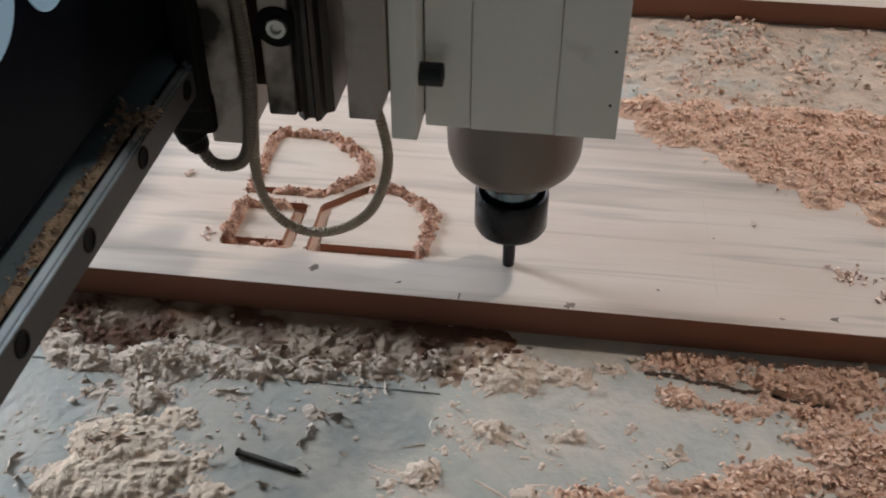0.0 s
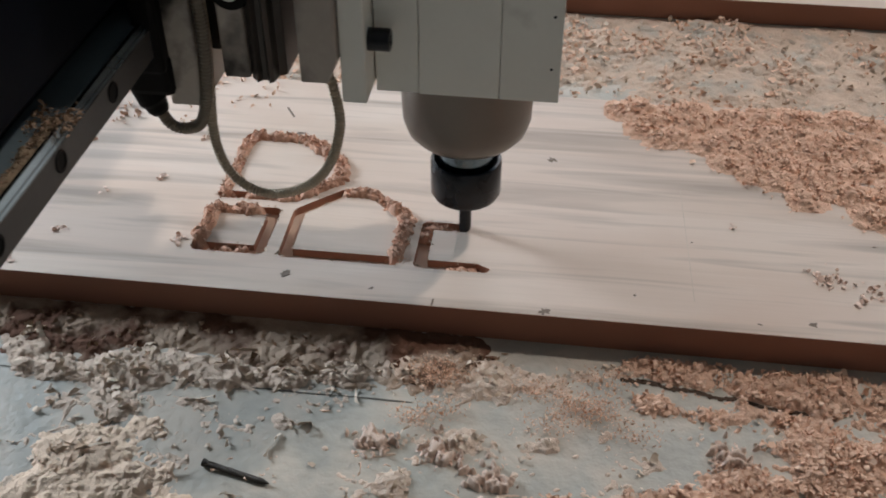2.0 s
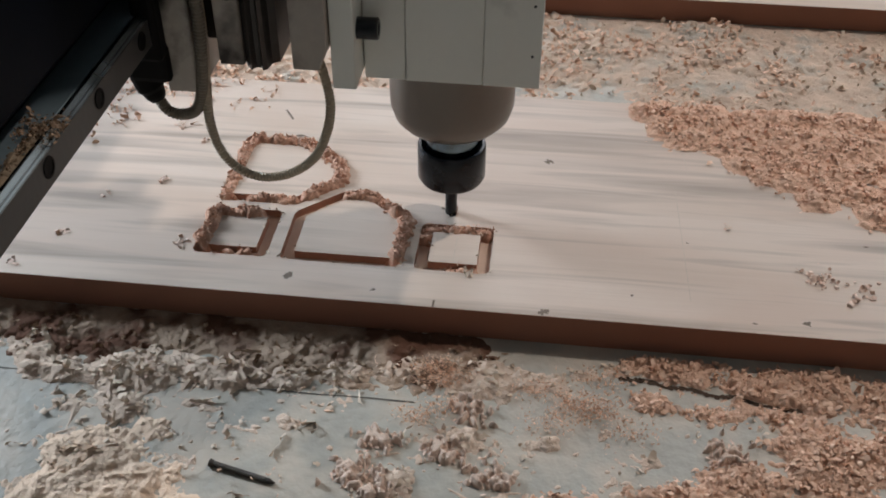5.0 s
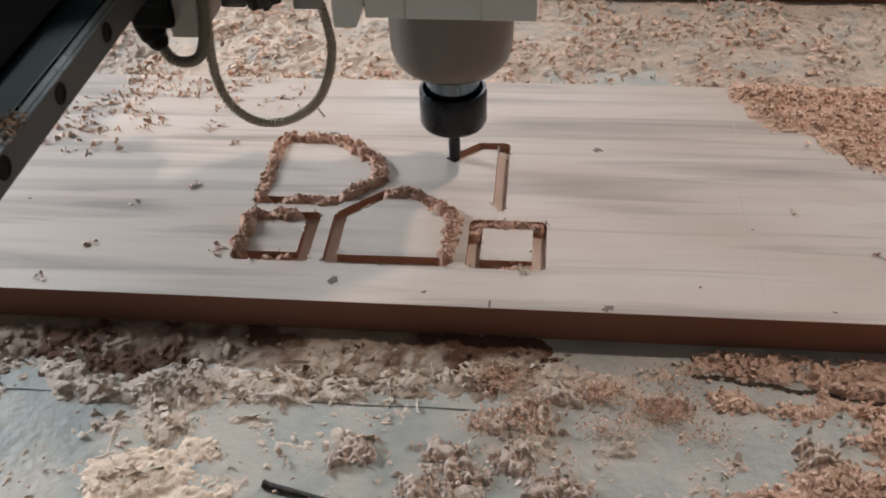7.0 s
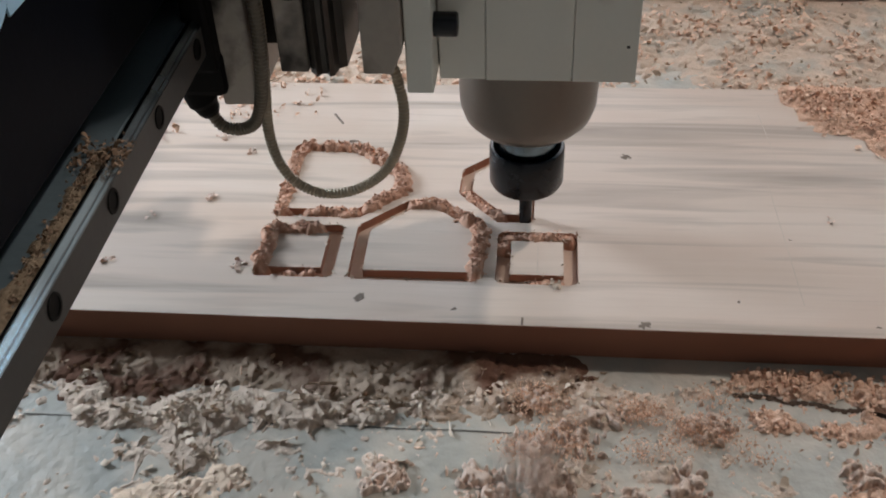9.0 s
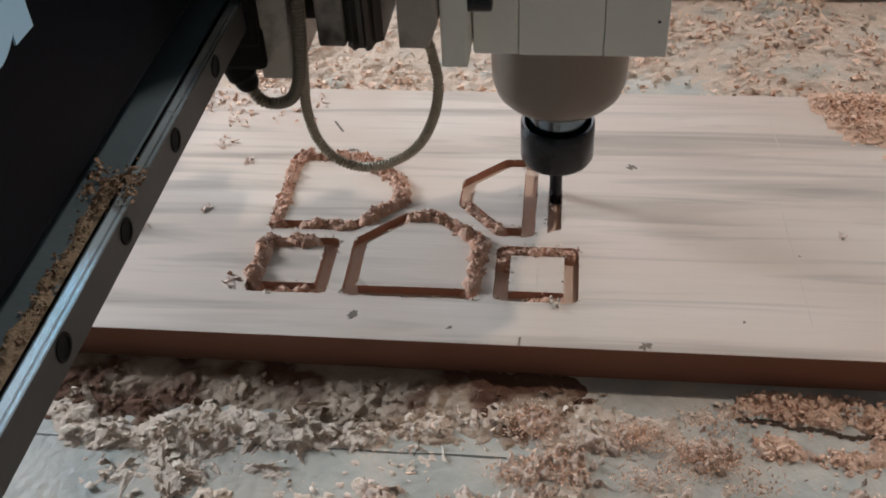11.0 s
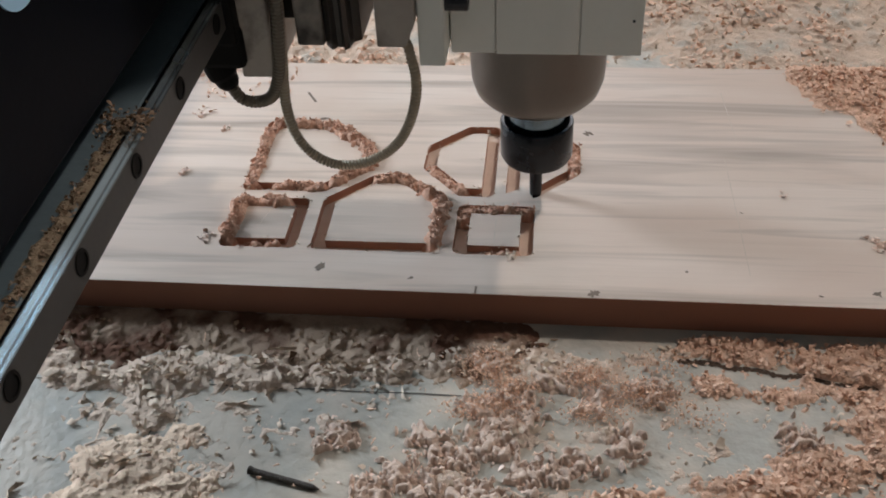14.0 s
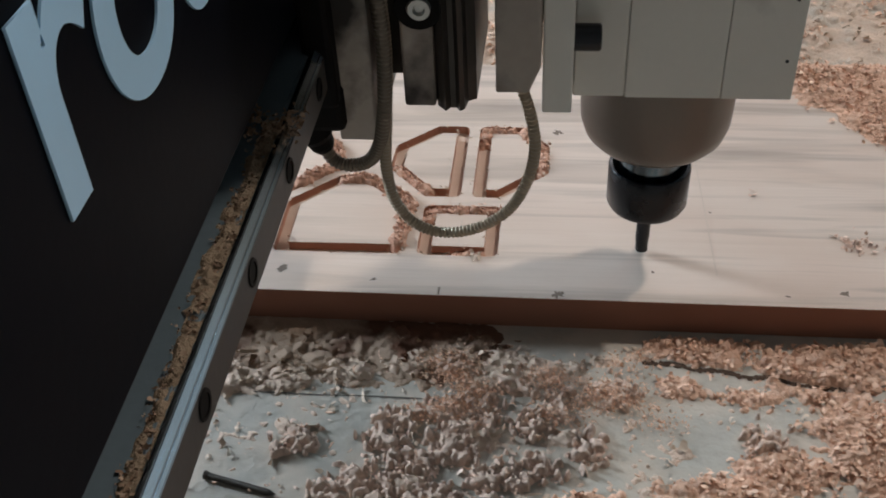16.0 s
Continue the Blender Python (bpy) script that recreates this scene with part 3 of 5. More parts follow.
# the far end stands on the bed's side
for name, y0, y1 in (("side_plate", 1.045, 1.07), ("side_plate", -0.65, -0.625)):
    bm = bmesh.new()
    box(bm, -0.34, -0.12, y0, y1, -0.08, 0.53, 0.003)
    part(name, bm, BLACK_PAINT, gantry)


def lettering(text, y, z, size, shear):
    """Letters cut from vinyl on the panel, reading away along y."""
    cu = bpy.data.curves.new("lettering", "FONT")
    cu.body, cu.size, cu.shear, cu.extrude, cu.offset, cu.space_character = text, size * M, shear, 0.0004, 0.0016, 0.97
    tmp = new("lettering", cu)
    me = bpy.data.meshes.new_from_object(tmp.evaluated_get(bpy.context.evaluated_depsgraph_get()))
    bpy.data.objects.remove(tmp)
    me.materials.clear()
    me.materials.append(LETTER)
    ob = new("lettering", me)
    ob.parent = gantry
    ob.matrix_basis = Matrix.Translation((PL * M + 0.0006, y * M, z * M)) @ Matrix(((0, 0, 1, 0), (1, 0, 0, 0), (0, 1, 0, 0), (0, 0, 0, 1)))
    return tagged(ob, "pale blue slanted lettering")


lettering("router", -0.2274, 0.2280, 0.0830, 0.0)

# ---- carriage: origin in line with the cutter, moves along x and y ----
carriage = empty("spindle_carriage", "dusty grey spindle carriage with greasy slide rails", "machine carriage")


def plate(name, x0, x1, y0, y1, z0, z1, mat, bevel=0.0012, label="", parent=carriage):
    bm = bmesh.new()
    box(bm, x0, x1, y0, y1, z0, z1, bevel)
    return part(name, bm, mat, parent, label)


TOPZ = 0.33
plate("back_plate", -0.1240, -0.1090, -0.066, 0.06, 0.1255, TOPZ, BACK_PLATE)
plate("bearing_block", -0.1322, -0.1212, -0.074, 0.05, 0.1440, 0.2050, BLACK_RUBBER, 0.002, "black bearing block on the rail")
plate("rear_housing", -0.1320, -0.1192, -0.060, 0.05, 0.186, TOPZ, BLACK_PAINT, 0.002)
# dark filler added where a dark gap lies between the plates
plate("gap_filler", -0.1088, -0.0985, -0.048, 0.05, 0.144, TOPZ, DARK_STEEL)
face = plate("face_plate", -0.0983, -0.0866, -0.065, 0.05, 0.1405, TOPZ, FACE_PLATE)
bm = bmesh.new()
lathe(bm, [(0, 0.0018), (0.0016, 0.0018), (0.0022, 0.0034), (0.0038, 0.0034), (0.0040, 0.0030), (0.0040, 0.0)], (-0.0905, -0.0652, 0.1810), Matrix.Rotation(radians(90), 4, "X"), 24)
part("socket_screw", bm, BRIGHT, face, "bright socket screw")
bm = bmesh.new()
lathe(bm, [(0.0040, 0.0012), (0.0080, 0.0010), (0.0086, 0.0)], (-0.0912, -0.0652, 0.1805), Matrix.Rotation(radians(90), 4, "X"), 24)
part("grease_washer", bm, BLACK_RUBBER, face, "black greasy washer")
# slide rails: stepped profile drawn along z
bm = bmesh.new()
prof = [(-0.0864, -0.063), (-0.0830, -0.067), (-0.0814, -0.0645), (-0.0794, -0.0645), (-0.0778, -0.067), (-0.0762, -0.0655), (-0.0752, -0.060), (-0.0722, -0.058), (-0.0718, 0.0), (-0.0864, 0.0)]
rows = [[bm.verts.new((x, y, z)) for x, y in prof] for z in (0.1400, TOPZ)]
for k in range(len(prof)):
    bm.faces.new((rows[0][k], rows[0][(k + 1) % len(prof)], rows[1][(k + 1) % len(prof)], rows[1][k]))
bm.faces.new(rows[0])
bm.faces.new(rows[1])
part("slide_rail", bm, DARK_STEEL, carriage, "greasy dark slide rail")
bm = bmesh.new()
lathe(bm, [(0, 0.014), (0.0056, 0.014), (0.0066, 0.012), (0.0066, 0.004), (0.0054, 0.002), (0.0048, -0.001), (0.0036, -0.003), (0, -0.003)], (-0.1325, -0.062, 0.1215), Matrix.Rotation(radians(-20), 4, "Y"), 20)
part("cable_gland", bm, BLACK_RUBBER, carriage, "black cable gland")
plate("gland_bracket", -0.1410, -0.1205, -0.070, -0.050, 0.1310, 0.1510, BLACK_RUBBER, 0.003, "greasy black bracket")
bm = bmesh.new()
tube(bm, [(-0.1325, -0.060, 0.1185), (-0.1290, -0.060, 0.1120), (-0.1235, -0.060, 0.1098), (-0.1160, -0.061, 0.1122), (-0.1105, -0.064, 0.1205), (-0.1065, -0.067, 0.1360), (-0.1040, -0.068, 0.1640), (-0.1050, -0.069, 0.1940), (-0.108, -0.069, 0.25)], 0.0024, 0.0005, 0.0017)
part("cable", bm, CABLE_SHADED, carriage, "thin ribbed metal cable, darkened for its shade", True)
bm = bmesh.new()
tube(bm, [(-0.0575, -0.057, 0.1560), (-0.0555, -0.057, 0.1440), (-0.0525, -0.058, 0.1340), (-0.0505, -0.059, 0.1190), (-0.0535, -0.060, 0.1035), (-0.0610, -0.060, 0.0890), (-0.0740, -0.060, 0.0795), (-0.0880, -0.060, 0.0768), (-0.0990, -0.061, 0.0825), (-0.1060, -0.062, 0.0945), (-0.1080, -0.063, 0.1120), (-0.1060, -0.064, 0.1350), (-0.1036, -0.066, 0.1640), (-0.1040, -0.067, 0.1940), (-0.106, -0.067, 0.25)], 0.0019, 0.0006, 0.0017)
part("cable", bm, CONDUIT, carriage, "looped ribbed metal cable", True)

# ---- spindle: origin on the cutter's axis, moves along x, y and z ----
spindle = empty("spindle_motor", "square grey spindle motor with black collet nut", "spindle motor")
# outer plate with a cut corner
bm = bmesh.new()
prof = [(-0.0648, 0.1405), (-0.0530, 0.1405), (-0.0487, 0.1510), (-0.0487, TOPZ), (-0.0648, TOPZ)]
rows = [[bm.verts.new((x, y, z)) for x, z in prof] for y in (-0.0655, -0.020)]
for k in range(len(prof)):
    bm.faces.new((rows[0][k], rows[0][(k + 1) % len(prof)], rows[1][(k + 1) % len(prof)], rows[1][k]))
bm.faces.new(rows[0])
bm.faces.new(rows[1])
bmesh.ops.bevel(bm, geom=list(bm.edges), offset=0.0008, segments=2, profile=0.5, affect="EDGES")
part("slide_block", bm, PLATE, spindle)
plate("mount_plate", -0.0482, -0.0373, -0.0615, 0.05, 0.1297, TOPZ, SPINDLE_PAINT, 0.0008, "", spindle)
body = plate("body", -0.0370, 0.0442, -0.0420, 0.041, 0.1260, TOPZ, SPINDLE_PAINT, 0.0006, "", spindle)
plate("cover_panel", -0.0365, -0.0176, -0.0434, -0.0419, 0.1262, TOPZ, SPINDLE_PAINT, 0.0004, "", body)
plate("cover_panel", -0.0172, 0.0182, -0.0436, -0.0419, 0.1258, TOPZ, SPINDLE_PAINT, 0.0004, "", body)
plate("cover_panel", 0.0185, 0.0445, -0.0435, -0.0419, 0.1256, TOPZ, SPINDLE_PAINT, 0.0004, "", body)
for z in (0.1665, 0.1420):
    bm = bmesh.new()
    lathe(bm, [(0, 0.0003), (0.0006, 0.0003), (0.0007, 0.0)], (0.0405, -0.0435, z), Matrix.Rotation(radians(90), 4, "X"), 12)
    part("cover_screw", bm, BLACK_OXIDE, body, "tiny dark cover screw")
bm = bmesh.new()
lathe(bm, [(0, 0.0080), (0.0030, 0.0080), (0.0030, 0.0098), (0.0044, 0.0098), (0.0050, 0.0092), (0.0050, 0.0), (0, 0)], (-0.0374, -0.0525, 0.1562), Matrix.Rotation(radians(90), 4, "Y"), 28)
part("bolt", bm, BLACK_OXIDE, spindle, "black socket-head bolt")
bm = bmesh.new()
lathe(bm, [(0, 0.1290), (0.0322, 0.1290), (0.0325, 0.1000), (0.0321, 0.0912), (0.0302, 0.0850), (0.0265, 0.0808), (0.0212, 0.0790), (0.0150, 0.0786), (0, 0.0786)], n=96)
part("collar", bm, COLLAR, spindle, "smooth grey collar under the motor", True)
bm = bmesh.new()
lathe(bm, [(0, 0.0790), (0.0148, 0.0790), (0.0148, 0.0700), (0.0140, 0.0620), (0.0140, 0.0550), (0, 0.0550)], n=64)
part("shaft_end", bm, HUB, spindle, "bright steel spindle shaft", True)
bm = bmesh.new()
lathe(bm, [(0.0142, 0.0580), (0.0160, 0.0635), (0.0166, 0.0650), (0.0178, 0.0650), (0.0184, 0.0642), (0.0184, 0.0455), (0.0172, 0.0431), (0.0146, 0.0420), (0.0060, 0.0415), (0.0050, 0.0425), (0, 0.0425)], n=96)
part("collet_nut", bm, BLACK_OXIDE, spindle, "black collet nut", True)
bm = bmesh.new()
n, zs = 20, [0.0430 - k * (0.0430 - (T - 0.0040)) / 24 for k in range(25)]
rings = []
for z in zs:
    tw = (0.036 - z) * 160
    ring = []
    for k in range(n):
        a = 2 * math.pi * k / n
        r = 0.0033 if z > 0.034 else 0.0033 * (1 - 0.10 * max(0, math.cos(2 * (a - tw))))
        ring.append(bm.verts.new((r * math.cos(a), r * math.sin(a), z)))
    rings.append(ring)
for a, b in zip(rings, rings[1:]):
    for k in range(n):
        bm.faces.new((a[k], a[(k + 1) % n], b[(k + 1) % n], b[k]))
bm.faces.new(rings[0])
bm.faces.new(rings[-1])
part("milling_bit", bm, BLACK_OXIDE, spindle, "dark two-flute milling bit", True)

# ---- shavings and sawdust ----
rng = np.random.default_rng(7)


def smooth_noise(x, y, scale, seed):
    """Value noise on a lattice, 0 to 1, for whole arrays."""
    g = np.random.default_rng(seed).random((64, 64))
    u, v = np.asarray(x) * scale + 500.0, np.asarray(y) * scale + 500.0
    i, j = np.floor(u).astype(int), np.floor(v).astype(int)
    a, b = u - i, v - j
    a, b = a * a * (3 - 2 * a), b * b * (3 - 2 * b)
    i0, i1, j0, j1 = i % 64, (i + 1) % 64, j % 64, (j + 1) % 64
    return (g[i0, j0] * (1 - a) + g[i1, j0] * a) * (1 - b) + (g[i0, j1] * (1 - a) + g[i1, j1] * a) * b


def heap(x, y, blobs, seed):
    """How thickly the shavings lie, 0 to 1, from soft ellipses with ragged rims."""
    ragged = 0.9 * (smooth_noise(x, y, 55, seed) - 0.5) + 0.7 * (smooth_noise(x, y, 140, seed + 1) - 0.5)
    out = np.zeros_like(np.asarray(x, float))
    for cx, cy, rx, ry, much in blobs:
        r = np.sqrt(((x - cx) / rx) ** 2 + ((y - cy) / ry) ** 2)
        out = np.maximum(out, much * np.clip(1.5 * (1 - r + 0.65 * ragged), 0, 1))
    return out


def shavings(name, xyz, size, mat, parent=None, flat=0.6, seed=1, label="", category="", kind="stuff", curl=2.6, slim=(0.12, 0.34), on_edge=False):
    """Curled strips of wood, one at each place: five cross-sections each, tapered at both ends."""
    r = np.random.default_rng(seed)
    n = len(xyz)
    s = np.linspace(-0.5, 0.5, 5)
    length = size * np.minimum(1.7, r.lognormal(0, 0.35, n))
    width = length * r.uniform(*slim, n)
    bend = r.normal(0, curl, n)
    bend = np.where(np.abs(bend) < 0.3, 0.3, bend)
    rad = length / bend
    ang = s[None, :] * bend[:, None]
    cx, cz = rad[:, None] * np.sin(ang), rad[:, None] * (1 - np.cos(ang))
    taper = np.array([0.62, 0.95, 1.0, 0.9, 0.55])[None, :] * r.uniform(0.6, 1.3, (n, 5))
    twist = r.normal(0, 0.5, n)[:, None] * s[None, :]
    half = 0.5 * width[:, None] * taper
    local = np.zeros((n, 5, 2, 3))
    for k, sign in ((0, 1), (1, -1)):
        local[:, :, k, 0] = cx
        local[:, :, k, 1] = sign * half * np.cos(twist)
        local[:, :, k, 2] = cz + sign * half * np.sin(twist)
    local[:, :, :, 2] -= local[:, :, :, 2].mean(axis=(1, 2), keepdims=True)
    local += r.normal(0, 0.055, local.shape) * length[:, None, None, None]
    yaw, tilt, roll = r.uniform(0, 2 * np.pi, n), r.normal(0, flat, n), r.normal(0, 1.2 * flat, n)
    if on_edge:
        roll = roll + np.pi / 2
    cyw, syw, ct, st, cr, sr = np.cos(yaw), np.sin(yaw), np.cos(tilt), np.sin(tilt), np.cos(roll), np.sin(roll)
    rot = np.empty((n, 3, 3))
    rot[:, 0] = np.stack([cyw * ct, cyw * st * sr - syw * cr, cyw * st * cr + syw * sr], 1)
    rot[:, 1] = np.stack([syw * ct, syw * st * sr + cyw * cr, syw * st * cr - cyw * sr], 1)
    rot[:, 2] = np.stack([-st, ct * sr, ct * cr], 1)
    v = np.einsum("nij,nabj->nabi", rot, local)
    low = v[..., 2].min(axis=(1, 2))
    v[..., 2] += -0.55 * low[:, None, None]
    v += np.asarray(xyz)[:, None, None, :]
    base = np.arange(n)[:, None] * 10
    quads = np.array([[2 * k, 2 * k + 1, 2 * k + 3, 2 * k + 2] for k in range(4)])
    f = (base[:, :, None] + quads[None]).reshape(-1, 4)
    me = bpy.data.meshes.new(name)
    me.from_pydata((v.reshape(-1, 3) * M).tolist(), [], f.tolist())
    me.materials.append(mat)
    me.polygons.foreach_set("use_smooth", np.ones(len(me.polygons), bool))
    ob = new(name, me)
    if parent:
        ob.parent = parent
    return tagged(ob, label, category, kind=kind)


def scatter(count, x0, x1, y0, y1, weight, seed):
    """Places drawn with a probability that follows weight(x, y)."""
    r = np.random.default_rng(seed)
    got = np.zeros((0, 2))
    while len(got) < count:
        x, y = r.uniform(x0, x1, 6000), r.uniform(y0, y1, 6000)
        keep = r.random(6000) < weight(x, y)
        got = np.vstack([got, np.stack([x[keep], y[keep]], 1)])
    return got[:count]


def lump(z, z0, x0, y0, step, places, size, high, seed, slim=(0.45, 0.95), turn=None, tilt=0.8):
    """Raises lumps and half-buried flakes out of the height field z, one at each place."""
    r = np.random.default_rng(seed)
    nx, ny = z.shape
    gx, gy = np.meshgrid(x0 + step * np.arange(nx), y0 + step * np.arange(ny), indexing="ij")
    warp = 0.35 + 0.9 * smooth_noise(gx, gy, 420, seed + 3) + 0.7 * smooth_noise(gx, gy, 900, seed + 4)
    for px, py in places:
        a = size * min(2.2, float(r.lognormal(0, 0.42)))
        b = a * r.uniform(*slim)
        way = r.uniform(0, np.pi) if turn is None else r.normal(*turn)
        c, w = np.cos(way), np.sin(way)
        tu, tv, h = r.uniform(-tilt, tilt), r.uniform(-tilt, tilt), high * r.uniform(0.35, 1.0) * min(a, 1.6 * b)
        i0, i1 = max(0, int((px - a - x0) / step)), min(nx, int((px + a - x0) / step) + 2)
        j0, j1 = max(0, int((py - a - y0) / step)), min(ny, int((py + a - y0) / step) + 2)
        if i1 - i0 < 2 or j1 - j0 < 2:
            continue
        gx, gy = x0 + step * np.arange(i0, i1)[:, None] - px, y0 + step * np.arange(j0, j1)[None, :] - py
        u, v = (gx * c + gy * w) / a, (gy * c - gx * w) / b
        q = (u * u + v * v) * warp[i0:i1, j0:j1]
        ic, jc = min(nx - 1, max(0, int((px - x0) / step))), min(ny - 1, max(0, int((py - y0) / step)))
        base = max(z0[ic, jc] + 0.4 * (z[ic, jc] - z0[ic, jc]), -0.0003)
        dome = np.where(q < 1, base + h * np.clip(2.2 * (1 - q), 0, 1) * np.clip(0.75 + tu * u + tv * v - 0.2 * q, 0.05, 2), -1)
        z[i0:i1, j0:j1] = np.maximum(z[i0:i1, j0:j1], dome)


def settled(z, floor, times=1):
    """The height field with its sharp edges worn down."""
    for k in range(times):
        p = np.pad(np.maximum(z, floor), 1, mode="edge")
        z = 0.36 * p[1:-1, 1:-1] + 0.16 * (p[:-2, 1:-1] + p[2:, 1:-1] + p[1:-1, :-2] + p[1:-1, 2:])
    return z


def height_mesh(name, x0, y0, step, z, mat, low, lift=0.0):
    """A height field as one mesh, without the cells that lie under low."""
    nx, ny = z.shape
    gx, gy = np.meshgrid(x0 + step * np.arange(nx), y0 + step * np.arange(ny), indexing="ij")
    v = np.stack([gx, gy, z + lift], -1).reshape(-1, 3) * M
    idx = np.arange(nx * ny).reshape(nx, ny)
    f = np.stack([idx[:-1, :-1], idx[1:, :-1], idx[1:, 1:], idx[:-1, 1:]], -1)
    zz = np.maximum.reduce([z[:-1, :-1], z[1:, :-1], z[1:, 1:], z[:-1, 1:]])
    f = f[zz > low].reshape(-1, 4)
    used = np.unique(f)
    back = np.zeros(nx * ny, int)
    back[used] = np.arange(len(used))
    me = bpy.data.meshes.new(name)
    me.from_pydata(v[used].tolist(), [], back[f].tolist())
    me.materials.append(mat)
    me.polygons.foreach_set("use_smooth", np.ones(len(me.polygons), bool))
    return new(name, me)


def dust_sheet(name, x0, x1, y0, y1, step, height, mat, label, lumps=()):
    """Sawdust as one rough sheet that comes up through the bed where it lies thick, with lumps and flakes in it."""
    nx, ny = int((x1 - x0) / step) + 1, int((y1 - y0) / step) + 1
    gx, gy = np.meshgrid(x0 + step * np.arange(nx), y0 + step * np.arange(ny), indexing="ij")
    h = height(gx, gy)
    rough = 0.55 * smooth_noise(gx, gy, 210, 91) + 0.45 * smooth_noise(gx, gy, 430, 94)
    z0 = h * (0.35 + 0.9 * rough) - 0.0009
    z = z0.copy()
    for places, size, high, seed, slim, turn in lumps:
        lump(z, z0, x0, y0, step, places, size, high, seed, slim, turn)
    z = settled(z, -0.0012)
    z += 0.00018 * (smooth_noise(gx, gy, 1100, 95) - 0.5)
    return tagged(height_mesh(name, x0, y0, step, np.maximum(z, -0.0012), mat, -0.0005), label, "sawdust", kind="stuff")


PALE_FRONT = [(-0.180, -0.047, 0.012, 0.014, 1.0), (-0.163, -0.065, 0.025, 0.011, 0.75), (-0.134, -0.062, 0.028, 0.014, 0.85), (-0.111, -0.056, 0.026, 0.015, 0.9), (-0.080, -0.056, 0.026, 0.011, 0.9), (-0.052, -0.055, 0.024, 0.009, 0.9), (-0.022, -0.050, 0.024, 0.010, 0.9), (0.007, -0.044, 0.018, 0.012, 0.8),
              (-0.129, -0.110, 0.026, 0.021, 0.5), (-0.137, -0.135, 0.030, 0.011, 0.4), (-0.125, -0.085, 0.018, 0.018, 0.55), (-0.153, -0.083, 0.016, 0.009, 0.45), (-0.085, -0.078, 0.016, 0.005, 0.35),
              (0.044, -0.047, 0.027, 0.015, 1.0), (0.074, -0.044, 0.024, 0.012, 0.9), (0.095, -0.037, 0.013, 0.008, 0.7), (-0.043, -0.084, 0.009, 0.005, 0.9), (0.040, -0.084, 0.014, 0.009, 0.8), (0.078, -0.083, 0.012, 0.006, 0.9), (0.014, -0.113, 0.011, 0.011, 0.7), (0.124, -0.088, 0.009, 0.006, 0.6),
              (0.106, -0.074, 0.006, 0.003, 0.5), (0.058, -0.118, 0.010, 0.006, 0.6), (0.110, -0.031, 0.014, 0.006, 0.6), (-0.235, -0.046, 0.05, 0.014, 0.8), (-0.22, -0.07, 0.03, 0.012, 0.5)]
TAN_FRONT = [(-0.122, -0.112, 0.024, 0.016, 1.0), (-0.100, -0.126, 0.026, 0.020, 1.0), (-0.130, -0.137, 0.030, 0.014, 1.0), (-0.078, -0.136, 0.016, 0.012, 0.8), (-0.105, -0.096, 0.012, 0.010, 0.6)]
RED_FRONT = [(0.142, -0.031, 0.032, 0.016, 1.0), (0.195, -0.035, 0.043, 0.031, 1.0), (0.201, -0.076, 0.037, 0.041, 1.0), (0.175, -0.093, 0.027, 0.015, 0.9), (0.137, -0.107, 0.029, 0.009, 0.8), (0.089, -0.115, 0.024, 0.007, 0.7), (0.128, -0.051, 0.011, 0.008, 0.8), (0.156, -0.055, 0.024, 0.007, 0.6),
             (0.26, -0.06, 0.05, 0.09, 1.0), (0.3, -0.1, 0.08, 0.1, 1.0), (0.11, -0.14, 0.12, 0.02, 0.8)]


def pale_front(x, y):
    return heap(x, y, PALE_FRONT, 11)


def red_front(x, y):
    return heap(x, y, RED_FRONT, 21) * np.clip((-0.0175 - y) / 0.004, 0, 1)


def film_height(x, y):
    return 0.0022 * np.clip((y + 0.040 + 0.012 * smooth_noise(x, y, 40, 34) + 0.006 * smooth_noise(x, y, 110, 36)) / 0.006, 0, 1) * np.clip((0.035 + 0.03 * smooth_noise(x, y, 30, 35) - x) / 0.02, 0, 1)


def pale_height(x, y):
    return 0.0030 * np.clip(1.5 * pale_front(x, y) * (0.3 + 1.1 * smooth_noise(x, y, 90, 31)) - 0.12, 0, 1) * np.clip((-0.024 - y) / 0.006, 0, 1)


def tan_front(x, y):
    return heap(x, y, TAN_FRONT, 15)


def tan_height(x, y):
    return 0.0034 * np.clip(1.4 * tan_front(x, y) * (0.35 + 1.0 * smooth_noise(x, y, 80, 37)) - 0.08, 0, 1)


def crack_line(x):
    return -0.036 - 0.14 * (x - 0.115) + 0.0035 * (smooth_noise(x, 0 * x, 95, 41) - 0.5)


def red_height(x, y):
    crack = np.exp(-((y - crack_line(x)) / 0.0018) ** 2) * (x > 0.112) * (x < 0.2)
    return 0.0032 * red_front(x, y) * (0.4 + 0.9 * smooth_noise(x, y, 70, 32)) * (1 - 0.97 * crack)


def off_crack(x, y):
    return 1 - 0.97 * np.exp(-((y - crack_line(x)) / 0.0026) ** 2) * (x > 0.112) * (x < 0.2)


def loose(x, y):
    """Loose crumbs in clusters on the bare bed."""
    return np.clip(2.2 * (smooth_noise(x, y, 45, 71) - 0.48), 0, 1) ** 1.5 + 0.02


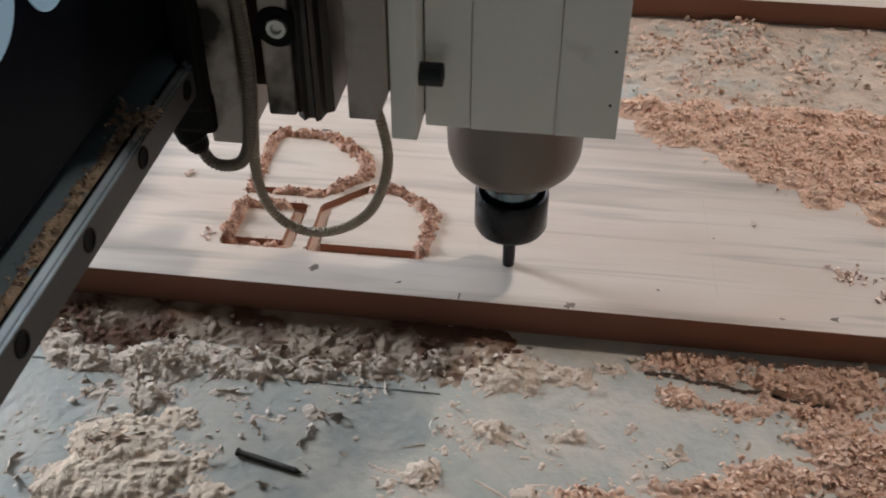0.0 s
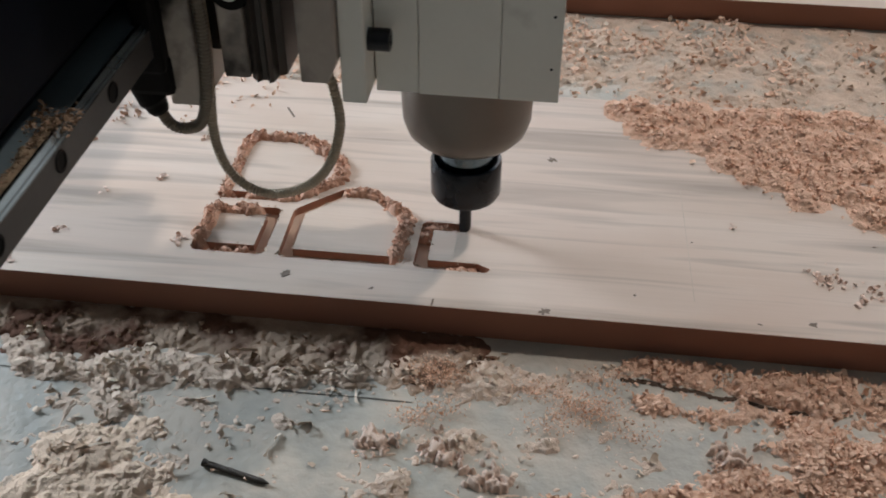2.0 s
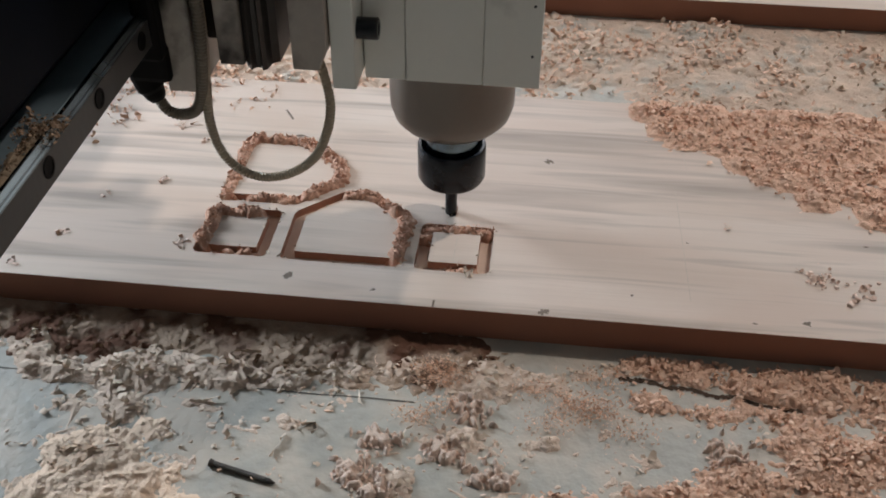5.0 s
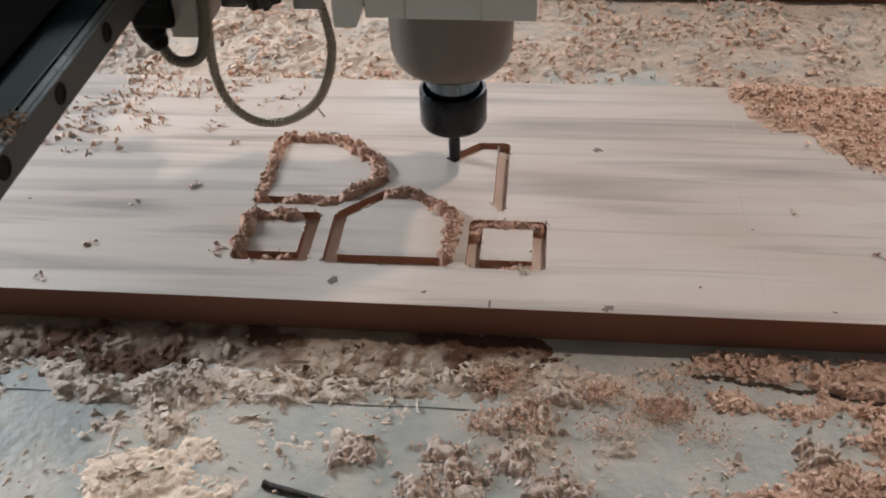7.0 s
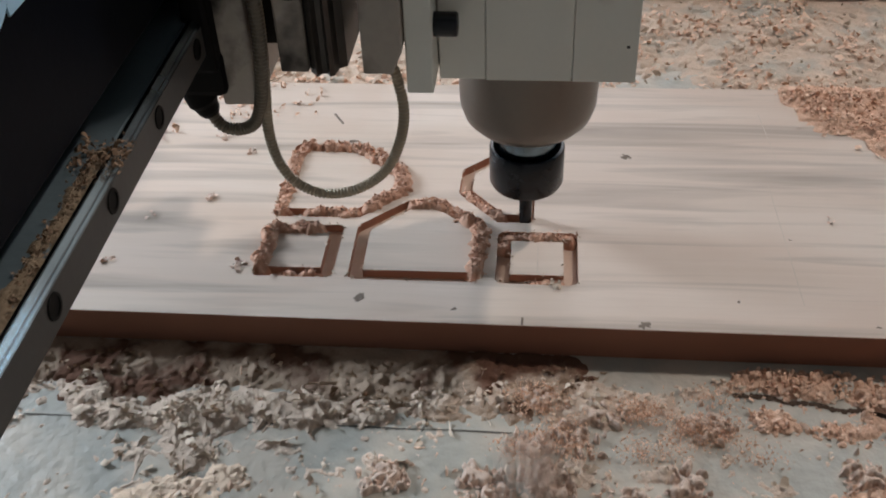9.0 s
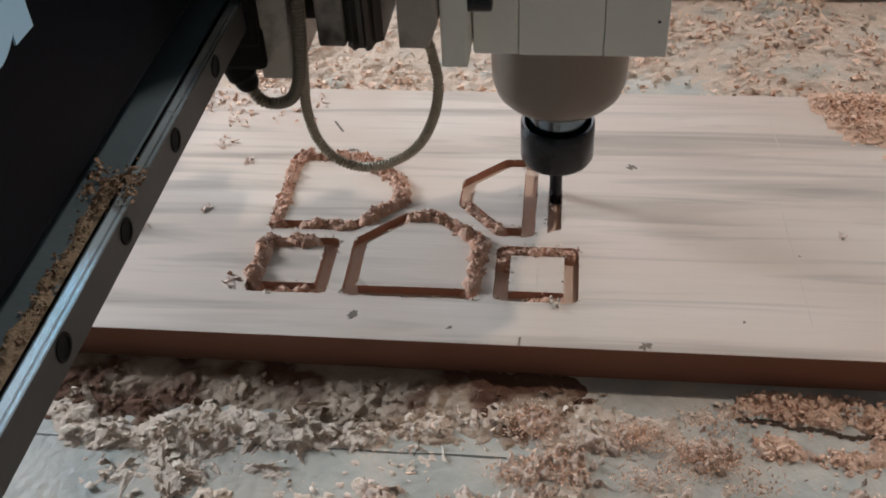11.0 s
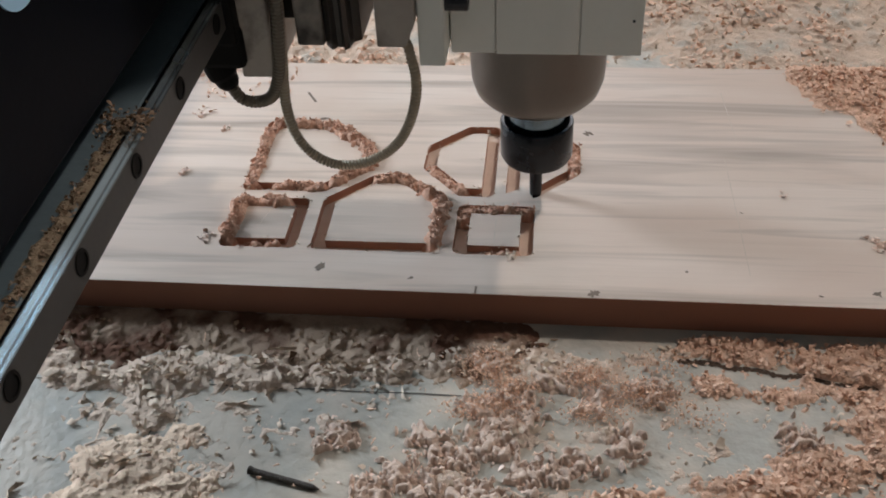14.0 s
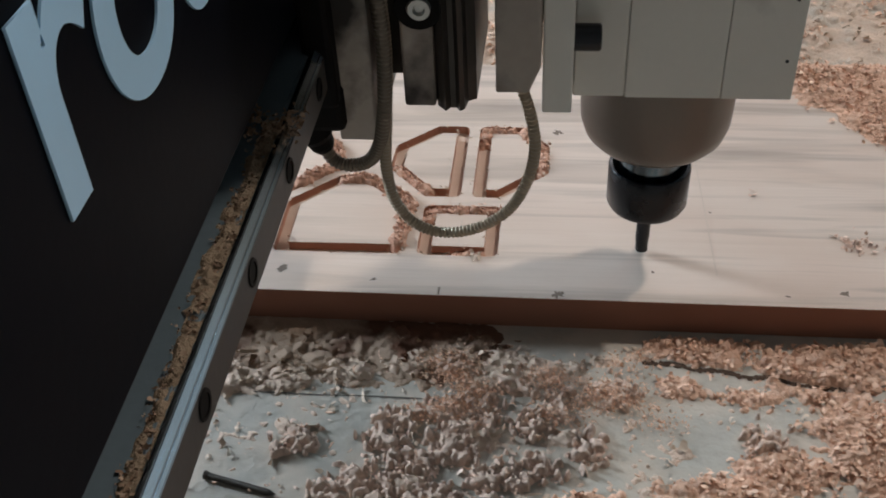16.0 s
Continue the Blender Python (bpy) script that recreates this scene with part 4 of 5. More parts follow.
ANY, LONG = (0.35, 0.9), (0.06, 0.12)
# dark ribbon laid on the bed to paint the shadow down the heap's crack
slit([(x, float(crack_line(np.array(x))) + 0.0007 * math.sin(900 * x) * math.sin(2300 * x)) for x in np.linspace(0.113, 0.199, 110)], 0.0034, 0.0003, CRACK_SHADOW)
# tan dust sheet that carries the painted shade along the board's front
dust_sheet("sawdust", -0.30, 0.10, -0.064, -0.0162, 0.0007, film_height, DUST_LEE_SHADED, "tan crusted sawdust in the lee of the board, its shade painted brown",
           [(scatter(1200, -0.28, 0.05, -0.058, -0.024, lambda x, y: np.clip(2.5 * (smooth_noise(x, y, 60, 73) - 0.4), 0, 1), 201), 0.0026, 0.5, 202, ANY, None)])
dust_sheet("sawdust", -0.27, 0.15, -0.165, -0.020, 0.0006, pale_height, DUST_PALE, "pale trodden sawdust drifted before the board",
           [(scatter(4200, -0.26, 0.14, -0.162, -0.026, lambda x, y: 0.9 * pale_front(x, y), 203), 0.0016, 0.30, 204, ANY, None),
            (scatter(1000, -0.26, 0.03, -0.064, -0.040, lambda x, y: 0.8 * pale_front(x, y), 205), 0.0018, 0.34, 206, ANY, None),
            (scatter(2600, -0.26, 0.15, -0.162, -0.026, loose, 207), 0.0013, 0.5, 208, ANY, None),
            (scatter(230, -0.18, -0.065, -0.110, -0.048, lambda x, y: 0.15 + 0.85 * pale_front(x, y), 209), 0.0055, 0.8, 210, LONG, (0.5, 0.9)),
            (scatter(12, -0.02, 0.09, -0.125, -0.050, lambda x, y: 0.3 + 0 * x, 211), 0.0060, 1.1, 212, LONG, (0.2, 0.5))])
dust_sheet("sawdust", -0.18, -0.05, -0.165, -0.080, 0.0006, tan_height, DUST_TAN, "tan fluffy sawdust heaped on the bed",
           [(scatter(3600, -0.18, -0.065, -0.162, -0.086, tan_front, 231), 0.0013, 0.4, 232, ANY, None),
            (scatter(90, -0.17, -0.075, -0.158, -0.090, tan_front, 233), 0.0050, 0.9, 234, LONG, (0.5, 0.8))])
dust_sheet("sawdust", 0.03, 0.33, -0.165, -0.019, 0.0006, red_height, DUST_RED, "salmon-coloured sawdust heaped on the bed",
           [(scatter(9500, 0.04, 0.32, -0.162, -0.021, lambda x, y: off_crack(x, y) * red_front(x, y), 213), 0.0014, 0.95, 214, ANY, None)])


def with_height(xy, height, lift=0.0004):
    z = np.maximum(height(xy[:, 0], xy[:, 1]) - 0.0003, 0) + lift
    return np.column_stack([xy, z])


p = scatter(450, -0.26, 0.13, -0.160, -0.026, lambda x, y: pale_front(x, y) * 0.9, 51)
shavings("wood_shavings", with_height(p, pale_height), 0.0034, CHIP_PALE, seed=61, slim=(0.3, 0.7), flat=0.4, label="pale curled shavings scattered before the board", category="wood shavings")
p = scatter(4600, 0.03, 0.33, -0.165, -0.021, lambda x, y: off_crack(x, y) * red_front(x, y) * (0.35 + 0.65 * smooth_noise(x, y, 60, 33)), 52)
shavings("wood_shavings", with_height(p, red_height), 0.0030, CHIP_RED, seed=62, slim=(0.3, 0.65), flat=0.42, label="salmon-coloured curled shavings heaped on the bed", category="wood shavings")
# dark chips that deepen the painted shade in the board's lee
p = scatter(160, -0.26, 0.06, -0.052, -0.026, lambda x, y: np.clip(2.5 * (smooth_noise(x, y, 60, 73) - 0.42), 0, 1), 58)
shavings("wood_shavings", with_height(p, film_height), 0.0034, CHIP_BROWN_SHADED, seed=75, slim=(0.3, 0.6), label="shavings close before the board, darkened to brown for its shade", category="wood shavings")
p = scatter(160, -0.26, 0.2, -0.160, -0.026, loose, 53)
shavings("wood_shavings", np.column_stack([p, np.full(len(p), 0.0004)]), 0.0030, CHIP_PALE, seed=63, slim=(0.3, 0.7), flat=0.5, label="loose pale shavings on the bare bed", category="wood shavings")
p = scatter(60, -0.17, 0.02, -0.15, -0.035, lambda x, y: 0.2 + 0.8 * pale_front(x, y), 54)
shavings("wood_shavings", with_height(p, pale_height), 0.0090, CHIP_PALE, seed=64, slim=(0.08, 0.15), on_edge=True, flat=0.12, label="long thin pale curls before the board", category="wood shavings", curl=1.7)


# behind the board
def back_weight(x, y):
    bare = np.clip(2.2 * (smooth_noise(x, y, 26, 81) - 0.30), 0.03, 1) * (0.35 + 0.65 * smooth_noise(x, y, 70, 82))
    patch = 1 - np.exp(-(((x - 0.088) / 0.042) ** 2 + ((y - 0.228) / 0.026) ** 2)) * 0.9
    return bare * patch


def back_height(x, y):
    patch = np.exp(-(((x - 0.088) / 0.038) ** 2 + ((y - 0.228) / 0.022) ** 2))
    return (0.0017 + 0.0018 * np.clip(back_weight(x, y) * 1.7 - 0.25, 0, 1)) * np.clip((y - 0.198) / 0.004, 0, 1) * (1 - 0.95 * patch)


dust_sheet("sawdust", -0.45, 0.5, 0.1975, 0.357, 0.0010, back_height, DUST_BACK, "dull pinkish sawdust between the two boards",
           [(scatter(6500, -0.43, 0.48, 0.200, 0.355, back_weight, 215), 0.0026, 0.5, 216, ANY, None), (scatter(900, -0.43, 0.48, 0.200, 0.355, back_weight, 217), 0.0042, 0.45, 218, (0.3, 0.7), None)])
p = scatter(2800, -0.42, 0.48, 0.200, 0.355, back_weight, 55)
shavings("wood_shavings", with_height(p, back_height), 0.0044, CHIP_RED, seed=65, slim=(0.3, 0.6), flat=0.35, label="salmon-coloured shavings between the two boards", category="wood shavings")
p = scatter(700, -0.42, 0.48, 0.200, 0.355, lambda x, y: 0.4 + 0 * x, 56)
shavings("wood_shavings", with_height(p, back_height), 0.0040, CHIP_PALE, seed=66, slim=(0.3, 0.65), label="pale shavings between the two boards", category="wood shavings")

# strewn over the board's far end and here and there on its face
p = scatter(800, -0.36, -0.11, 0.05, 0.196, lambda x, y: np.clip((-0.13 - x) / 0.1 + (y - 0.14) / 0.06, 0, 1) ** 1.6 * (smooth_noise(x, y, 50, 83) > 0.4), 57)
shavings("wood_shavings", np.column_stack([p, np.full(len(p), T + 0.0003)]), 0.0036, CHIP_RED, slim=(0.25, 0.6), seed=67, label="shavings strewn over the far end of the board", category="wood shavings")
spots = [(-0.152, 0.075, 9), (-0.189, 0.022, 7), (-0.207, -0.007, 5), (-0.161, 0.134, 7), (-0.141, 0.119, 6), (-0.124, 0.020, 14), (-0.178, 0.06, 3), (0.216, 0.031, 44), (0.236, 0.022, 24), (0.172, 0.07, 3)]
xy = np.vstack([rng.normal((x, y), 0.0022 if n < 20 else 0.005, (n, 2)) for x, y, n in spots])
shavings("wood_shavings", np.column_stack([xy, np.full(len(xy), T + 0.0003)]), 0.0026, CHIP_PINK, seed=68, slim=(0.4, 0.8), flat=0.3, label="a few small crumbs of wood on the board", category="wood shavings")


# packed into the older grooves: stretches as (groove, corner from, share from, share to, heaped)
def along(poly, i, u0, u1, count, spread, seed):
    r = np.random.default_rng(seed)
    a, b = np.array(poly[i]), np.array(poly[(i + 1) % len(poly)])
    u = r.uniform(u0, u1, count)
    d = (b - a) / np.linalg.norm(b - a)
    return a + (b - a) * u[:, None] + np.array([-d[1], d[0]]) * r.normal(0, spread, count)[:, None]


packed = []
for gname, i, u0, u1, per, spread, high in (("sq1", 3, 0.0, 0.9, 210, 0.0020, 0.0052), ("sq1", 2, 0.25, 1.0, 120, 0.0018, 0.0035), ("sq1", 0, 0.25, 0.9, 26, 0.0015, 0.001), ("house", 2, 0.0, 1.0, 170, 0.0021, 0.0046), ("house", 1, 0.05, 1.0, 210, 0.0021, 0.0046),
                                           ("house", 3, 0.0, 1.0, 70, 0.0018, 0.003), ("dee", 5, 0.05, 1.0, 230, 0.0021, 0.0046), ("dee", 4, 0.0, 1.0, 130, 0.0018, 0.0032), ("dee", 3, 0.0, 1.0, 230, 0.0024, 0.0056), ("dee", 2, 0.0, 1.0, 160, 0.0026, 0.0052), ("dee", 1, 0.2, 1.0, 120, 0.0016, 0.0022), ("dee", 0, 0.3, 1.0, 90, 0.0018, 0.003)):
    xy = along(OLD[gname], i, u0, u1, int(4.2 * per), 0.85 * spread, 100 + len(packed))
    z = T - DEEP + 1.0 * high * rng.uniform(0.1, 1.1, len(xy))
    packed.append(np.column_stack([xy, z]))
packed = np.vstack(packed)
z = np.full((260, 280), T - DEEP - 0.004)
lump(z, np.full_like(z, T - DEEP + 0.0004), -0.123, 0.006, 0.0005, packed[::3, :2], 0.0022, 1.2, 219)
lump(z, z.copy(), -0.123, 0.006, 0.0005, packed[:, :2], 0.0011, 1.0, 220)
z = settled(z, T - DEEP - 0.001)
for k in range(len(packed)):
    i, j = int((packed[k, 0] + 0.123) / 0.0005), int((packed[k, 1] - 0.006) / 0.0005)
    if 0 <= i < 260 and 0 <= j < 280:
        packed[k, 2] = max(packed[k, 2], z[i, j])
tagged(height_mesh("sawdust", -0.123, 0.006, 0.0005, z, DUST_GROOVE, T - DEEP), "reddish dust packed into the grooves", "sawdust", kind="stuff")
shavings("wood_shavings", packed[::4], 0.0016, CHIP_GROOVE, slim=(0.3, 0.7), seed=69, flat=0.8, label="salmon-coloured shavings packed into the grooves", category="wood shavings")
# torn fibres along the groove rims
fuzz = []
for poly in OLD.values():
    for a, b, c in sections(poly):
        for q in (a, b):
            if rng.random() < 0.6:
                fuzz.append((q.x + rng.normal(0, 0.0004), q.y + rng.normal(0, 0.0004), T + 0.0001))
shavings("wood_fibres", np.array(fuzz), 0.0021, CHIP_PALE, seed=70, label="torn wood fibres along the groove rims", category="wood fibres")
# dust blown on to the rail's ledge
def ledge_dust(y0, y1, x0, x1, high, seed):
    nx, ny = 16, int((y1 - y0) / 0.0009)
    gx, gy = np.meshgrid(np.linspace(x0, x1, nx + 1), np.linspace(y0, y1, ny + 1), indexing="ij")
    across = 1 - np.abs(2 * (gx - x0) / (x1 - x0) - 1 + 0.9 * (smooth_noise(gx, gy, 110, seed) - 0.5)) ** 1.5
    z = 0.1660 + high * np.clip(across, -0.3, 1) * (0.05 + 1.3 * smooth_noise(gx, gy, 190, seed + 1)) + 0.0016 * (smooth_noise(gx, gy, 520, seed + 2) - 0.3)
    v = np.stack([gx, gy, z], -1).reshape(-1, 3) * M
    idx = np.arange((nx + 1) * (ny + 1)).reshape(nx + 1, ny + 1)
    f = np.stack([idx[:-1, :-1], idx[1:, :-1], idx[1:, 1:], idx[:-1, 1:]], -1).reshape(-1, 4)
    me = bpy.data.meshes.new("sawdust")
    me.from_pydata(v.tolist(), [], f.tolist())
    me.materials.append(DUST_BROWN_SHADED)
    for q in me.polygons:
        q.use_smooth = True
    ob = new("sawdust", me)
    ob.parent = gantry
    return tagged(ob, "brown sawdust caught on the rail's ledge, darkened for the shade there", kind="stuff")


ledge_dust(-0.30, -0.098, RX - 0.0098, RX - 0.0052, 0.0009, 84)
ledge_dust(-0.185, -0.098, RX - 0.0120, RX - 0.0052, 0.0016, 87)
xy = np.column_stack([rng.normal(RX - 0.0078, 0.0014, 700), -0.098 - 0.20 * rng.beta(1.0, 1.6, 700)])
shavings("sawdust", np.column_stack([xy, 0.1667 + rng.uniform(0, 0.0009, 700)]), 0.0012, CHIP_BROWN_SHADED, gantry, seed=71, label="brown shavings caught on the rail's ledge, darkened for the shade there", slim=(0.3, 0.7))
xy = np.column_stack([rng.uniform(-0.1385, -0.1215, 200), rng.normal(-0.102, 0.0045, 200)])
shavings("sawdust", np.column_stack([xy, 0.1673 + rng.uniform(0, 0.0025, 200)]), 0.0018, CHIP_BROWN_SHADED, gantry, seed=72, label="brown sawdust swept up before the carriage, darkened for its shade", slim=(0.3, 0.7))


# the heap at the board's far side, in clumps that the spindle's draught drives back
def clump(count, radius, high, seed):
    r = np.random.default_rng(seed)
    a, q = r.uniform(0, 2 * np.pi, count), radius * np.minimum(1.9, np.abs(r.normal(0, 0.62, count)))
    z = high * np.clip(1 - (q / radius) ** 2, 0.05, 1) * r.uniform(0.1, 1, count)
    ob = shavings("wood_shavings", np.column_stack([q * np.cos(a), q * np.sin(a), z + 0.0006]), 0.0027, CHIP_SALMON, seed=seed, slim=(0.3, 0.65), flat=0.28, label="clump of salmon-coloured shavings lying on the board", category="wood shavings")
    n, step = 33, 0.0008
    side = step * (np.arange(n) - n // 2)
    gx, gy = np.meshgrid(side, side, indexing="ij")
    d = np.sqrt(gx ** 2 + gy ** 2) / radius
    z0 = high * 0.45 * np.clip(1.1 - d + 0.5 * (smooth_noise(gx, gy, 230, seed) - 0.5), -0.3, 1)
    field = z0.copy()
    w, e = r.uniform(0, 2 * np.pi, 70), radius * np.minimum(0.95, np.abs(r.normal(0, 0.6, 70)))
    lump(field, z0, side[0], side[0], step, np.column_stack([e * np.cos(w), e * np.sin(w)]), 0.0019, 0.65, seed)
    field = settled(field, -0.0004)
    under = height_mesh("sawdust", side[0], side[0], step, field, DUST_SALMON, 0.0)
    under.parent = ob
    tagged(under, "salmon-coloured dust under the shavings")
    ob["group"] = "clumps of shavings on the board"
    return ob


CLUMPS = []
cr = np.random.default_rng(5)
for k in range(400):
    x, y = cr.uniform(0.105, 0.36), cr.uniform(0.075, 0.190)
    rim = float(np.interp(x, [0.105, 0.111, 0.134, 0.166, 0.187, 0.22, 0.243, 0.30], [0.175, 0.160, 0.142, 0.128, 0.108, 0.096, 0.088, 0.07]))
    if y < rim or any((x - c[1]) ** 2 + (y - c[2]) ** 2 < 0.0108 ** 2 for c in CLUMPS):
        continue
    CLUMPS.append((clump(90, 0.0125, 0.0034, 300 + k), x, y))
    if len(CLUMPS) >= 85:
        break


def clump_at(x, y, t):
    """The heap's front edge draws back from 0.11 to 0.215 in the clip; what stands before it is pushed along."""
    edge = float(np.interp(t, [0, 3, 5.5, 7, 9, 12.5, 14, 16], [0.108, 0.118, 0.140, 0.165, 0.178, 0.196, 0.204, 0.212]))
    push = max(0.0, edge - 0.108) * math.exp(-max(0.0, x - 0.108) / 0.16)
    return x + push * 1.0, min(0.188, y + 0.12 * push)


# shavings that the cutter throws out, group by group, as each stretch of groove is cut
BURIED = T - DEEP - 0.004
HEAPS = []
for gname, i, u0, u1, pieces, high in (("sq2", 2, 0.0, 1.0, 9, 0.0042), ("sq2", 0, 0.1, 0.6, 3, 0.0012), ("sq2", 1, 0.75, 1.0, 2, 0.003), ("arc1", 4, 0.0, 1.0, 8, 0.0042), ("arc1", 3, 0.9, 1.0, 1, 0.002), ("arc2", 1, 0.0, 0.75, 6, 0.0040), ("arc2", 2, 0.1, 1.0, 6, 0.0048), ("arc2", 3, 0.0, 1.0, 6, 0.0046), ("arc2", 0, 0.82, 1.0, 3, 0.0030)):
    poly = NEW[gname]
    a, b = Vector((*poly[i], 0)), Vector((*poly[(i + 1) % len(poly)], 0))
    for k in range(pieces):
        c = a.lerp(b, u0 + (u1 - u0) * (k + 0.5) / pieces)
        rr = np.random.default_rng(500 + len(HEAPS))
        q = np.column_stack([rr.normal(0, 0.0015, 40), rr.normal(0, 0.0015, 40), 1.2 * high * rr.uniform(0, 1, 40)])
        ob = shavings("wood_shavings", q[::2] + np.array([0, 0, 0.3 * high]), 0.0016, CHIP_GROOVE, slim=(0.3, 0.7), seed=700 + len(HEAPS), flat=0.8, label="fresh salmon-coloured shavings in the groove", category="wood shavings")
        ob["group"] = "shavings in the fresh grooves"
        field = np.full((26, 26), -0.004)
        lump(field, np.full_like(field, 0.0003), -0.0065, -0.0065, 0.0005, q[::2, :2], 0.0022, 235 * high, 800 + len(HEAPS))
        lump(field, field.copy(), -0.0065, -0.0065, 0.0005, q[:, :2], 0.0010, 0.9, 850 + len(HEAPS))
        field = settled(field, -0.001)
        under = height_mesh("sawdust", -0.0065, -0.0065, 0.0005, field, DUST_GROOVE, 0.0)
        under.parent = ob
        HEAPS.append((ob, c, pass_time(gname, c)))

# torn fibres along the rims of the fresh grooves, standing up as the cutter passes
RIMS = []
for gname, poly in NEW.items():
    secs = sections(poly)
    for k in range(1, len(secs), 3):
        a, b, c = secs[k]
        rr = np.random.default_rng(2000 + len(RIMS))
        q = []
        for edge in (a, b):
            for m in range(int(rr.integers(1, 4))):
                q.append((edge.x - c.x + rr.normal(0, 0.0009), edge.y - c.y + rr.normal(0, 0.0009), 0.0001))
        ob = shavings("wood_fibres", np.array(q), 0.0016, CHIP_PALE, seed=2100 + len(RIMS), slim=(0.15, 0.4), label="torn wood fibres on the rim of a fresh groove", category="wood fibres")
        ob["group"] = "fibres along the fresh grooves"
        RIMS.append((ob, c.copy(), pass_time(gname, c)))
q = np.array([(0.0, 0.0, 0.0), (0.0015, 0.001, 0.0008), (-0.001, -0.0015, 0.0002), (0.0022, -0.0008, 0.0006), (-0.0018, 0.0012, 0.0004), (0.0004, -0.003, 0.0)])
curl = shavings("wood_curl", q, 0.0062, CHIP_PALE, seed=2500, slim=(0.12, 0.22), flat=0.9, label="tuft of pale curled fibres at the groove's corner", category="wood curl", curl=3.4)
RIMS.append((curl, Vector((0.0330, 0.0125, 0)), 3.05))

FLYING = []
fr = np.random.default_rng(9)
for k in range(110):
    gname = ("sq2", "arc1", "arc2")[k % 3]
    t0 = float(fr.uniform(SPANS[gname][0] + 0.15, SPANS[gname][1] - 0.1))
    ob = shavings("wood_shaving", np.zeros((1, 3)), 0.0030, CHIP_RED, seed=900 + k, label="single curled shaving thrown out by the cutter", category="wood shaving", kind="", curl=1.8)
    mod = ob.modifiers.new("thickness", "SOLIDIFY")
    mod.thickness = 0.0004
    ob["group"] = "shavings thrown out by the cutter"
    FLYING.append((ob, t0, float(fr.normal(0, 0.06)), float(fr.uniform(-0.115, -0.034)), float(fr.uniform(0.15, 0.6)), fr.uniform(-300, 300, 3)))
for k in range(38):
    gname = ("arc1", "arc2", "arc1", "sq2", "arc2")[k % 5]
    t0 = float(fr.uniform(SPANS[gname][0] + 0.15, SPANS[gname][1] - 0.1))
    n = int(fr.integers(18, 30))
    q = np.column_stack([fr.normal(0, 0.0050, n), fr.normal(0, 0.0040, n), np.full(n, -0.0036)])
    ob = shavings("wood_shavings", q, 0.0030, CHIP_PINK, seed=1100 + k, slim=(0.25, 0.6), flat=0.25, label="small tuft of shavings thrown out by the cutter", category="wood shavings")
    ob["group"] = "tufts of shavings thrown out by the cutter"
    g = 0.0006 * np.arange(45) - 0.0132  # the fine dust that holds the tuft together
    gx, gy = np.meshgrid(g, g, indexing="ij")
    bed = -0.0050 + 0.0013 * np.exp(-(gx / 0.0085) ** 2 - (gy / 0.0065) ** 2) * (0.4 + 1.2 * smooth_noise(gx + 0.1 * k, gy, 170, 300 + k))
    z = bed.copy()
    lump(z, bed, g[0], g[0], 0.0006, fr.normal(0, 1, (50, 2)) * np.array([0.0054, 0.0042]), 0.0015, 0.24, 1600 + k, (0.2, 0.6))
    dust = height_mesh("sawdust", g[0], g[0], 0.0006, settled(z, -0.0052), DUST_PINK, -0.0041)
    dust.parent = ob
    u = float(fr.random())  # they settle along a slanting band before the board
    lx, ly = 0.058 - 0.055 * u + float(fr.normal(0, 0.0065 if k % 3 else 0.035)), -0.044 - 0.072 * u + float(fr.normal(0, 0.006))
    FLYING.append((ob, t0, lx - tool_at(t0)[0], min(ly, -0.034), float(fr.uniform(0.1, 0.3)), fr.uniform(-60, 60, 3) * np.array([0.1, 0.1, 1])))
# clouds of fine chips that hang beside the cutter for a moment: when, how long, how far from it, how wide, how many, landing
CLOUDS = []
for t0, t1, aside, ahead, wide, long, count, fall in (
        (0.22, 0.62, 0.034, -0.004, 0.0090, 0.004, 8, 0.045), (1.02, 1.24, -0.004, -0.003, 0.008, 0.003, 6, 0.02),
        (5.26, 5.62, -0.004, -0.032, 0.007, 0.004, 5, 0.04), (13.32, 13.55, -0.004, -0.006, 0.007, 0.003, 4, -0.02)):
    for k in range(count):
        q = fr.normal(0, 1, (220, 3)) * np.array([wide * 0.75, long, 0.0024])
        q[:, 2] = np.abs(q[:, 2])
        ob = shavings("wood_shavings", q, 0.0012, CHIP_CLOUD, seed=1400 + len(CLOUDS), flat=0.9, slim=(0.2, 0.5), label="cloud of fine shavings thrown up by the cutter", category="wood shavings")
        ob["group"] = "tufts of shavings thrown out by the cutter"
        x, y, lift = tool_at(0.5 * (t0 + t1))
        x += aside + float(fr.normal(0, wide * 0.6))
        y += ahead + float(fr.normal(0, long))
        CLOUDS.append((ob, t0, t1, x, y, float(fr.uniform(0.0005, 0.0045)), x + fall * float(fr.uniform(0.3, 1.5)), float(fr.uniform(-0.075, -0.04))))


